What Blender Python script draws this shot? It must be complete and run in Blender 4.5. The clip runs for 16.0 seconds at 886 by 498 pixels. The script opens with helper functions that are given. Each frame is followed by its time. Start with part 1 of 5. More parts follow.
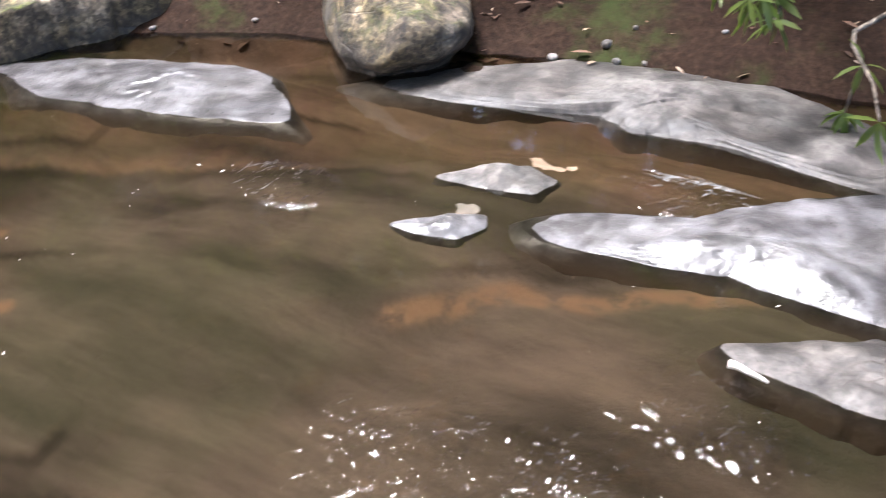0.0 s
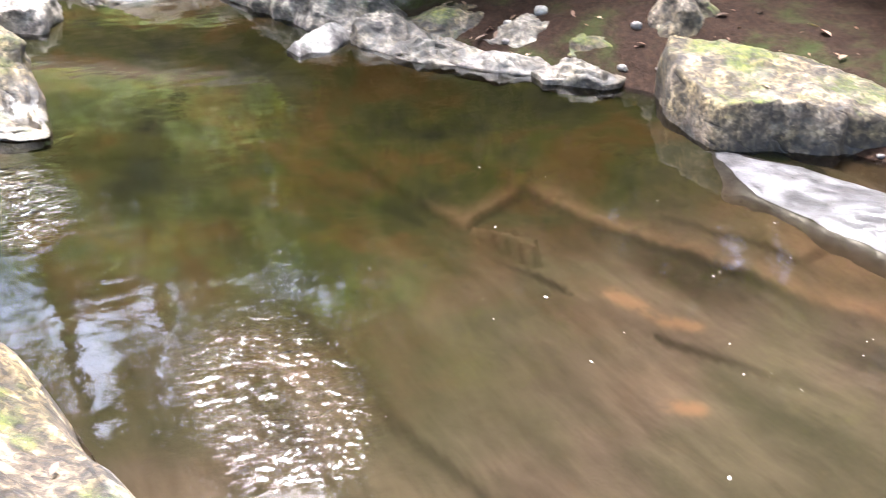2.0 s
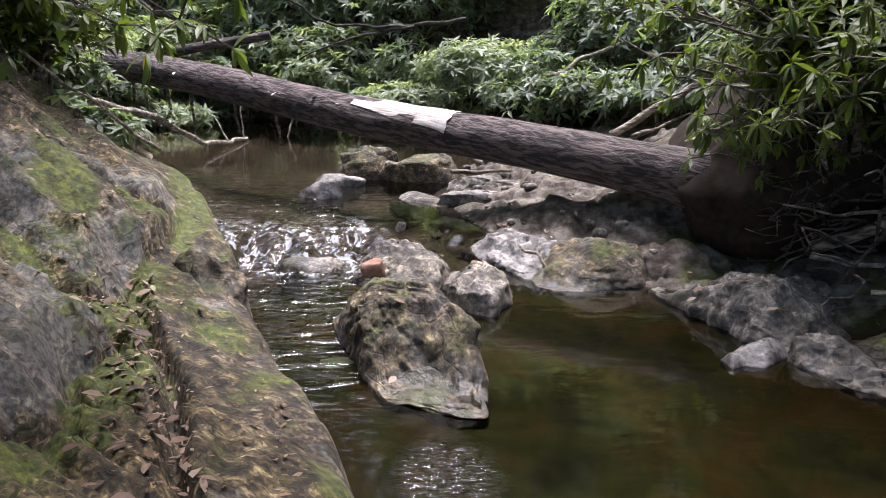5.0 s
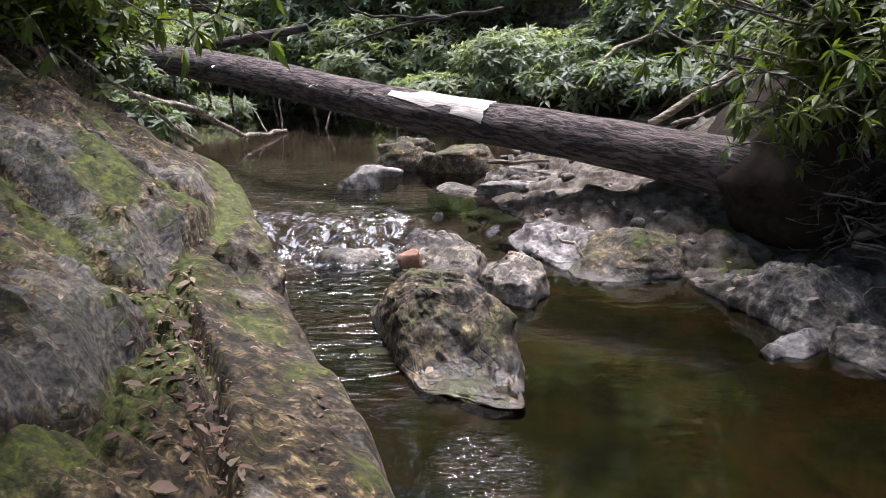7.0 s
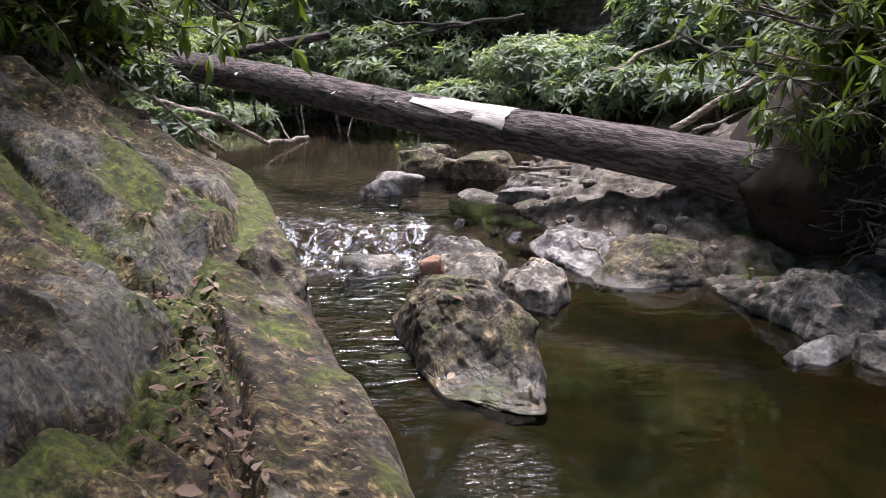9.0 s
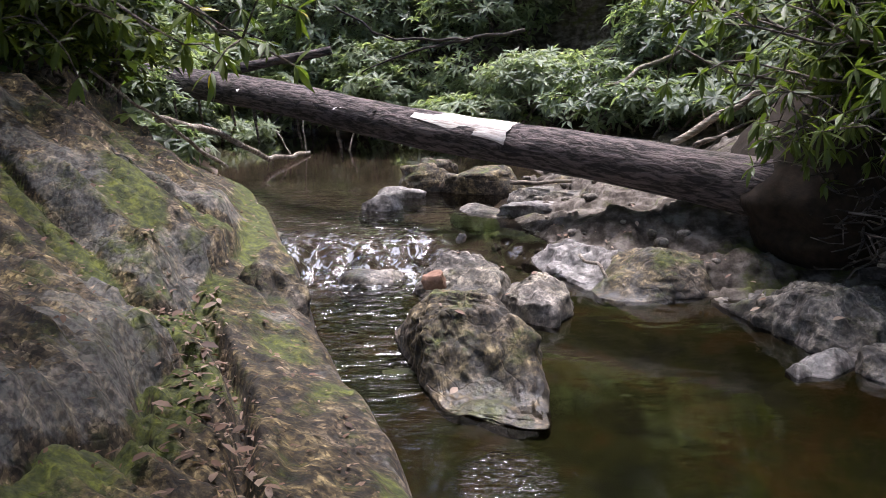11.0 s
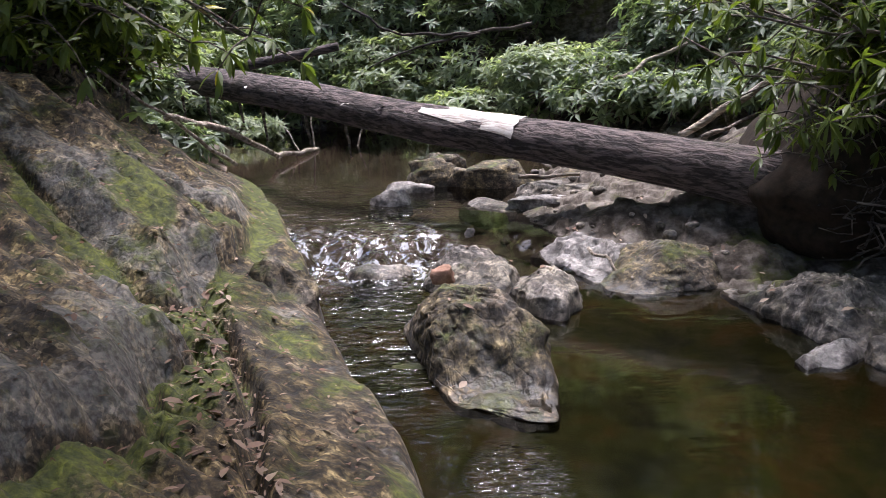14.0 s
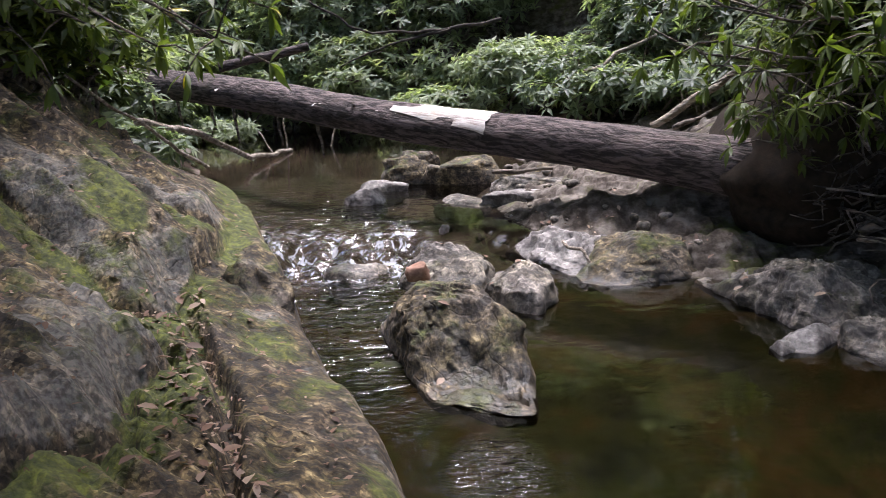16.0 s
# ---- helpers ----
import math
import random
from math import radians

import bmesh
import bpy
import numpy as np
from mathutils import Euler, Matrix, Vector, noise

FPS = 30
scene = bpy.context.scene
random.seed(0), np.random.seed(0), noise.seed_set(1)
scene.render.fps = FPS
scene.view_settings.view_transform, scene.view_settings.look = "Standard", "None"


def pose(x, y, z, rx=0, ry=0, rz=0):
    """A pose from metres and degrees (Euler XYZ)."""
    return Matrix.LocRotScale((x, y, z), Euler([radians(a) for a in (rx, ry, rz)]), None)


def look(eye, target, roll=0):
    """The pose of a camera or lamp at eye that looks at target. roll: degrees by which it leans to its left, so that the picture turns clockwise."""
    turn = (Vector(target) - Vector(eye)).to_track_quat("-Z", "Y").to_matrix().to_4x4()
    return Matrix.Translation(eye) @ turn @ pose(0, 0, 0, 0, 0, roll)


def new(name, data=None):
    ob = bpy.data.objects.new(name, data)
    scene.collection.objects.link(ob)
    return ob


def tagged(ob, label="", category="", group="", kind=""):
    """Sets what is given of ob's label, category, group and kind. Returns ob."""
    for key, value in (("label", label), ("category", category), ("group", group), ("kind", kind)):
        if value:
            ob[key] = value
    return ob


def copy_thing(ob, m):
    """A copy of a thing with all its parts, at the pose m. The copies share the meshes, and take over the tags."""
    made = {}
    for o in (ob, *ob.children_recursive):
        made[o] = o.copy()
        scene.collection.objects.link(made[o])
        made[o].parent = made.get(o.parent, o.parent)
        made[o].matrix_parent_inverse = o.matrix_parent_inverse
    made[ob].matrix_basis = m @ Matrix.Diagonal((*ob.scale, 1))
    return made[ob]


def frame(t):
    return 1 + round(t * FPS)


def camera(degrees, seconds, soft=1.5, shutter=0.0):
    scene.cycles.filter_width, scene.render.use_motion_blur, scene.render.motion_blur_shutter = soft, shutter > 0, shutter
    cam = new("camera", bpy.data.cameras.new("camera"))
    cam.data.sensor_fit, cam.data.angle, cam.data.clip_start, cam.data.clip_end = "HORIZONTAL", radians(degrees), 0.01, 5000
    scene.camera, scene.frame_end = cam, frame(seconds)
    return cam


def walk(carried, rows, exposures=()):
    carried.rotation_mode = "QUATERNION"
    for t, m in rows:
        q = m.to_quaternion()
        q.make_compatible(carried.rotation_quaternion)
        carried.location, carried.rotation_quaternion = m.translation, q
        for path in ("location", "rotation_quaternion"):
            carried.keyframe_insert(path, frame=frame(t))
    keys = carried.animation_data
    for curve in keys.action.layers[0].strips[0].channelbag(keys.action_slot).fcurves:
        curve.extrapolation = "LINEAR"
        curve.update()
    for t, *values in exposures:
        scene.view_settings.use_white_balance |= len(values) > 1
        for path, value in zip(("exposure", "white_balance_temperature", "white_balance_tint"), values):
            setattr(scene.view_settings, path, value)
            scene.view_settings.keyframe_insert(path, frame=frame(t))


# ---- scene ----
from math import cos, sin, pi, exp

cam = camera(47.07, 16.0, soft=0.8, shutter=0.2)
ROWS = [
    (0, pose(0.421, -0.729, 1.658, 55.77, 2.64, -60.18)),
    (0.5, pose(0.279, -0.433, 1.525, 56.22, 0.14, -52.06)),
    (1, pose(0.197, -0.130, 1.519, 56.29, -2.44, -45.16)),
    (1.5, pose(0.169, -0.020, 1.518, 59.16, -1.75, -34.64)),
    (2, pose(0.092, 0.010, 1.654, 60.89, -1.01, -27.24)),
    (2.5, pose(0.146, 0.000, 1.646, 66.39, 0.28, -17.33)),
    (3, pose(0.080, 0.026, 1.716, 71.06, 1.78, -10.89)),
    (3.5, pose(0.029, 0.061, 1.739, 73.47, 0.31, -7.39)),
    (4, pose(-0.007, 0.039, 1.783, 75.78, 0.82, -5.39)),
    (4.5, pose(-0.001, 0.038, 1.785, 76.17, 0.31, -4.58)),
    (5, pose(-0.004, 0.042, 1.787, 76.09, -0.31, -3.50)),
    (7.5, pose(0.019, 0.029, 1.793, 75.26, 0.63, -1.01)),
    (8, pose(0.024, 0.026, 1.794, 75.01, 0.56, -0.67)),
    (8.5, pose(0.011, 0.025, 1.794, 75.24, 0.47, -0.60)),
    (9, pose(0.007, 0.015, 1.797, 75.90, 0.70, -0.25)),
    (11.5, pose(0.000, 0.007, 1.799, 76.80, 1.05, -0.22)),
    (12, pose(-0.004, 0.004, 1.802, 76.88, 1.01, -0.06)),
    (12.5, pose(0.000, -0.000, 1.800, 76.83, 1.03, -0.24)),
    (13, pose(0.010, -0.003, 1.798, 76.79, 1.46, -0.01)),
    (13.5, pose(0.015, -0.007, 1.801, 76.82, 1.59, 0.29)),
    (14, pose(0.015, -0.005, 1.802, 76.43, 1.73, 0.18)),
    (14.5, pose(0.021, -0.007, 1.802, 76.68, 2.03, 0.64)),
    (15, pose(0.029, -0.005, 1.803, 76.88, 2.45, 0.76)),
    (15.5, pose(0.025, -0.008, 1.805, 76.85, 2.77, 0.53)),
    (16, pose(0.037, -0.008, 1.799, 76.22, 3.06, -1.40)),
]
EXPOSURE = [
    (0.0, 3.05), (0.5, 3.22), (1.0, 3.42), (1.5, 3.72), (2.0, 3.95), (2.5, 3.92), (3.0, 3.5),
    (3.5, 2.9), (4.0, 2.42), (4.5, 2.15), (5.0, 2.0), (7.5, 1.83), (16.0, 1.78),
]
EXPOSURE = [(t, stops, 5950, 13 if t < 2.8 else 19) for t, stops in EXPOSURE]
walk(cam, ROWS, EXPOSURE)

# ---------------------------------------------------------------- light
world = bpy.data.worlds.new("sky")
scene.world = world
world.use_nodes = True
wn = world.node_tree
sky = wn.nodes.new("ShaderNodeTexSky")
sky.sky_type, sky.sun_disc = "NISHITA", False
sky.sun_elevation, sky.sun_rotation = radians(71), radians(10)
sky.air_density, sky.dust_density = 1.0, 5.0
hsv = wn.nodes.new("ShaderNodeHueSaturation")
hsv.inputs["Saturation"].default_value = 1.1
wn.links.new(sky.outputs[0], hsv.inputs["Color"])
wn.links.new(hsv.outputs[0], wn.nodes["Background"].inputs["Color"])
wn.nodes["Background"].inputs["Strength"].default_value = 0.15

sun = new("sun", bpy.data.lights.new("sun", "SUN"))
sun.data.energy, sun.data.angle, sun.data.color = 2.0, radians(18), (1.0, 0.99, 0.985)
sun.matrix_world = look((0.78, 4.4, 13), (0, 0, 0))

# ---------------------------------------------------------------- small tools
RNG = random.Random(7)
NP = np.random.RandomState(11)


def smooth(a, b, x):
    t = np.clip((np.asarray(x, float) - a) / (b - a), 0, 1)
    return t * t * (3 - 2 * t)


def fbm(x, y, z=0.0, octaves=4):
    """Fractal noise over arrays of places, about -1 to 1."""
    x, y, z = np.broadcast_arrays(np.asarray(x, float), np.asarray(y, float), np.asarray(z, float))
    out = np.fromiter((noise.fractal((a, b, c), 0.9, 2.1, octaves) for a, b, c in zip(x.ravel(), y.ravel(), z.ravel())), float, x.size)
    return out.reshape(x.shape)


def mesh_of(name, verts, faces, smooth_faces=True):
    me = bpy.data.meshes.new(name)
    me.from_pydata([tuple(v) for v in verts], [], [tuple(f) for f in faces])
    me.polygons.foreach_set("use_smooth", [smooth_faces] * len(me.polygons))
    me.update()
    return me


def thing(name, me, material, label, category, group="", kind="", m=None):
    ob = new(name, me)
    if me is not None and material is not None:
        me.materials.append(material)
    if m is not None:
        ob.matrix_world = m
    return tagged(ob, label, category, group, kind)


def piece(name, me, material, parent, label=""):
    """One mesh as a part of a thing; places are those of the thing."""
    ob = new(name, me)
    if material is not None and not me.materials:
        me.materials.append(material)
    ob.parent = parent
    return tagged(ob, label)


def grid_mesh(name, xs, ys, height):
    X, Y = np.meshgrid(xs, ys)
    Z = height(X, Y)
    n, m = X.shape
    v = np.stack([X, Y, Z], -1).reshape(-1, 3)
    i = np.arange((n - 1) * m).reshape(n - 1, m)[:, :-1].ravel()
    f = np.stack([i, i + 1, i + 1 + m, i + m], -1)
    return mesh_of(name, v.tolist(), f.tolist())


def tube_arrays(points, radii, sides=8, wobble=0.0, seed=0, caps=True):
    """Vertices and faces of a bent, tapering round bar through the points."""
    pts = [Vector(p) for p in points]
    verts, faces = [], []
    ref = Vector((0.13, 0.21, 1)).normalized()
    for i, p in enumerate(pts):
        d = (pts[min(i + 1, len(pts) - 1)] - pts[max(i - 1, 0)]).normalized()
        if abs(d.dot(ref)) > 0.95:
            ref = Vector((1, 0.2, 0)).normalized()
        a = d.cross(ref).normalized()
        b = d.cross(a)
        for k in range(sides):
            w = 2 * pi * k / sides
            r = radii[i] * (1 + wobble * noise.noise(Vector((cos(w) * 1.5, sin(w) * 1.5, i * 0.35 + seed * 7.1))))
            verts.append(p + (a * cos(w) + b * sin(w)) * r)
    for i in range(len(pts) - 1):
        for k in range(sides):
            q = (k + 1) % sides
            faces.append((i * sides + k, i * sides + q, (i + 1) * sides + q, (i + 1) * sides + k))
    if caps:
        faces.append(tuple(range(sides))[::-1])
        faces.append(tuple(range((len(pts) - 1) * sides, len(pts) * sides)))
    return verts, faces


def bent(a, b, n, sag, seed):
    """n points from a to b with a wandering line."""
    a, b = Vector(a), Vector(b)
    out = []
    for i in range(n):
        t = i / (n - 1)
        w = sin(pi * t)
        off = Vector([noise.noise(Vector((t * 2.7 + seed * 3.3, k * 5.1, seed))) for k in range(3)]) * sag * (0.3 + w)
        out.append(a.lerp(b, t) + (off if 0 < i else Vector()))
    return out


def joined(parts):
    verts, faces = [], []
    for v, f in parts:
        k = len(verts)
        verts += list(v)
        faces += [tuple(i + k for i in q) for q in f]
    return verts, faces


# ---------------------------------------------------------------- materials
def mat(name):
    m = bpy.data.materials.new(name)
    m.use_nodes = True
    return m, m.node_tree.nodes, m.node_tree.links, m.node_tree.nodes["Principled BSDF"]


def where(nodes):
    return nodes.new("ShaderNodeNewGeometry").outputs["Position"]


def noise_tex(nodes, links, src, scale, detail=6, rough=0.6, stretch=None, distort=0.0):
    if stretch:
        mp = nodes.new("ShaderNodeMapping")
        mp.inputs["Scale"].default_value = stretch[:3]
        if len(stretch) > 3:
            mp.inputs["Rotation"].default_value = stretch[3:]
        links.new(src, mp.inputs["Vector"])
        src = mp.outputs[0]
    t = nodes.new("ShaderNodeTexNoise")
    t.inputs["Scale"].default_value, t.inputs["Detail"].default_value = scale, detail
    t.inputs["Roughness"].default_value, t.inputs["Distortion"].default_value = rough, distort
    links.new(src, t.inputs["Vector"])
    return t.outputs["Fac"]


def ramp(nodes, links, src, *stops):
    r = nodes.new("ShaderNodeValToRGB")
    e = r.color_ramp.elements
    while len(e) < len(stops):
        e.new(0.5)
    for k, (p, c) in zip(e, stops):
        k.position = p
        k.color = (*c, 1) if len(c) == 3 else c
    links.new(src, r.inputs[0])
    return r.outputs[0]


def band(nodes, links, src, lo, hi):
    r = nodes.new("ShaderNodeMapRange")
    r.interpolation_type = "SMOOTHSTEP"
    r.inputs["From Min"].default_value, r.inputs["From Max"].default_value = lo, hi
    links.new(src, r.inputs["Value"])
    return r.outputs[0]


def mix(nodes, links, fac, a, b, kind="MIX"):
    x = nodes.new("ShaderNodeMix")
    x.data_type, x.blend_type = "RGBA", kind
    for sock, v in ((x.inputs[0], fac), (x.inputs[6], a), (x.inputs[7], b)):
        if isinstance(v, (int, float)):
            sock.default_value = v
        elif isinstance(v, tuple):
            sock.default_value = (*v, 1)
        else:
            links.new(v, sock)
    return x.outputs[2]


def calc(nodes, links, op, a, b=0.0):
    x = nodes.new("ShaderNodeMath")
    x.operation = op
    for sock, v in zip(x.inputs, (a, b)):
        if isinstance(v, (int, float)):
            sock.default_value = v
        else:
            links.new(v, sock)
    return x.outputs[0]


def bump(nodes, links, bsdf, height, strength, distance):
    b = nodes.new("ShaderNodeBump")
    b.inputs["Strength"].default_value, b.inputs["Distance"].default_value = strength, distance
    links.new(height, b.inputs["Height"])
    links.new(b.outputs[0], bsdf.inputs["Normal"])


def rock_material(name, dark, mid, pale, moss=0.5, lichen=0.4, wet_below=0.07, soak=0.8, masks=False, speckle=0.6, shine=0.28):
    m, N, L, P = mat(name)
    pos = where(N)
    big = noise_tex(N, L, pos, 1.6, 5, 0.6)
    grain = noise_tex(N, L, pos, 10, 5, 0.58, (1, 0.9, 1.1, 0.1, 0.35, 0.25))
    fine = noise_tex(N, L, pos, 34, 3, 0.6)
    col = ramp(N, L, grain, (0.34, tuple(0.7 * c for c in dark)), (0.44, dark), (0.53, mid), (0.66, pale))
    col = mix(N, L, calc(N, L, "MULTIPLY", band(N, L, big, 0.38, 0.7), 0.5), col, mid, "MULTIPLY")
    col = mix(N, L, 0.6 * speckle, col, ramp(N, L, fine, (0.38, (0.12, 0.10, 0.08)), (0.62, (0.95, 0.92, 0.87))), "OVERLAY")
    # flaking grains and chips with sharp edges
    warp = N.new("ShaderNodeMix")
    warp.data_type, warp.blend_type = "RGBA", "LINEAR_LIGHT"
    warp.inputs[0].default_value = 0.012
    tint = N.new("ShaderNodeTexNoise")
    tint.inputs["Scale"].default_value, tint.inputs["Detail"].default_value = 12, 1
    L.new(pos, tint.inputs["Vector"])
    L.new(pos, warp.inputs[6])
    L.new(tint.outputs["Color"], warp.inputs[7])
    chips = []
    for size in (22, 60):
        vo = N.new("ShaderNodeTexVoronoi")
        vo.inputs["Scale"].default_value = size
        L.new(warp.outputs[2], vo.inputs["Vector"])
        cut = N.new("ShaderNodeSeparateColor")
        L.new(vo.outputs["Color"], cut.inputs[0])
        chips.append(cut.outputs[0])
    col = mix(N, L, 0.9 * speckle, col, ramp(N, L, chips[0], (0.1, (0.5, 0.48, 0.46)), (0.6, (0.9, 0.88, 0.86)), (0.9, (1.35, 1.33, 1.3))), "MULTIPLY")
    col = mix(N, L, speckle, col, ramp(N, L, chips[1], (0.08, (0.4, 0.38, 0.36)), (0.5, (0.95, 0.93, 0.9)), (0.93, (1.6, 1.58, 1.52))), "MULTIPLY")
    if masks:
        # thin leaves of the bedding, broken across
        turn, wide = N.new("ShaderNodeMapping"), N.new("ShaderNodeMapping")
        turn.inputs["Rotation"].default_value = (0, 0, radians(40.5))
        wide.inputs["Scale"].default_value = (9, 26, 22)
        L.new(warp.outputs[2], turn.inputs["Vector"])
        L.new(turn.outputs[0], wide.inputs["Vector"])
        vo = N.new("ShaderNodeTexVoronoi")
        vo.inputs["Scale"].default_value = 1.0
        L.new(wide.outputs[0], vo.inputs["Vector"])
        cut = N.new("ShaderNodeSeparateColor")
        L.new(vo.outputs["Color"], cut.inputs[0])
        flake = cut.outputs[1]
        col = mix(N, L, 0.8, col, ramp(N, L, flake, (0.1, (0.42, 0.40, 0.37)), (0.45, (0.9, 0.88, 0.85)), (0.9, (1.5, 1.5, 1.46))), "MULTIPLY")
    # hairline cracks between the flakes
    vein = noise_tex(N, L, pos, 4, 2, 0.5, (1, 0.7, 1.3, 0.2, 0.3, 0.5))
    crack = calc(N, L, "MULTIPLY", band(N, L, vein, 0.478, 0.492), calc(N, L, "SUBTRACT", 1.0, band(N, L, vein, 0.497, 0.511)))
    col = mix(N, L, calc(N, L, "MULTIPLY", crack, 0.3 * min(1.0, 1.4 * speckle)), col, (0.3, 0.27, 0.25), "MULTIPLY")
    film = noise_tex(N, L, pos, 2.2, 6, 0.6)
    col = mix(N, L, calc(N, L, "MULTIPLY", band(N, L, film, 0.36, 0.56), min(0.9, 1.2 * moss)), col, (0.73, 0.7, 0.45), "MULTIPLY")
    # pale crusts of lichen
    li = noise_tex(N, L, pos, 3.0, 6, 0.62)
    if masks:
        at = N.new("ShaderNodeAttribute")
        at.attribute_name = "lichen"
        li = calc(N, L, "ADD", li, calc(N, L, "MULTIPLY", calc(N, L, "SUBTRACT", at.outputs["Fac"], 0.4), 0.22))
    col = mix(N, L, calc(N, L, "MULTIPLY", band(N, L, li, 0.52, 0.60), lichen), col, ramp(N, L, fine, (0.38, (0.13, 0.125, 0.112)), (0.6, (0.37, 0.36, 0.335))))
    # moss in soft patches on faces that look up
    mo = noise_tex(N, L, pos, 3.2, 7, 0.66)
    if masks:
        at = N.new("ShaderNodeAttribute")
        at.attribute_name = "moss"
        mo = calc(N, L, "ADD", mo, calc(N, L, "MULTIPLY", calc(N, L, "SUBTRACT", at.outputs["Fac"], 0.35), 0.24))
    sep = N.new("ShaderNodeSeparateXYZ")
    L.new(N.new("ShaderNodeNewGeometry").outputs["Normal"], sep.inputs[0])
    mossy = calc(N, L, "MULTIPLY", band(N, L, mo, 0.62 - 0.2 * moss, 0.78 - 0.2 * moss), band(N, L, sep.outputs[2], 0.4, 0.75))
    green = ramp(N, L, noise_tex(N, L, pos, 22, 5, 0.7), (0.36, (0.026, 0.034, 0.008)), (0.52, (0.075, 0.09, 0.014)), (0.66, (0.16, 0.175, 0.02)))
    col = mix(N, L, calc(N, L, "MULTIPLY", mossy, min(1.0, 0.35 + moss * 0.6)), col, green)
    # the wet foot along the water
    spot = N.new("ShaderNodeSeparateXYZ")
    L.new(pos, spot.inputs[0])
    level = calc(N, L, "ADD", spot.outputs[2], calc(N, L, "MULTIPLY", calc(N, L, "SUBTRACT", big, 0.5), -0.25))
    wet = calc(N, L, "SUBTRACT", 1.0, band(N, L, level, wet_below - 0.04, wet_below + 0.05))
    col = mix(N, L, calc(N, L, "MULTIPLY", wet, soak), col, (0.55, 0.52, 0.5), "MULTIPLY")
    silt = calc(N, L, "SUBTRACT", 1.0, band(N, L, spot.outputs[2], -0.07, 0.0))
    col = mix(N, L, calc(N, L, "MULTIPLY", silt, 0.9), col, (0.2, 0.155, 0.12))
    L.new(col, P.inputs["Base Color"])
    L.new(calc(N, L, "SUBTRACT", calc(N, L, "ADD", 0.72, calc(N, L, "MULTIPLY", fine, 0.25)), calc(N, L, "MULTIPLY", wet, shine)), P.inputs["Roughness"])
    h = calc(N, L, "ADD", calc(N, L, "MULTIPLY", grain, 0.55), calc(N, L, "MULTIPLY", fine, 0.14))
    h = calc(N, L, "SUBTRACT", h, calc(N, L, "MULTIPLY", crack, 0.1 * speckle))
    h = calc(N, L, "ADD", h, calc(N, L, "MULTIPLY", mossy, 0.25))
    h = calc(N, L, "ADD", h, calc(N, L, "ADD", calc(N, L, "MULTIPLY", chips[0], 0.3), calc(N, L, "MULTIPLY", chips[1], 0.14)))
    if masks:
        h = calc(N, L, "ADD", h, calc(N, L, "MULTIPLY", flake, 0.5))
    bump(N, L, P, h, 1.0, 0.012 + 0.02 * speckle)
    return m


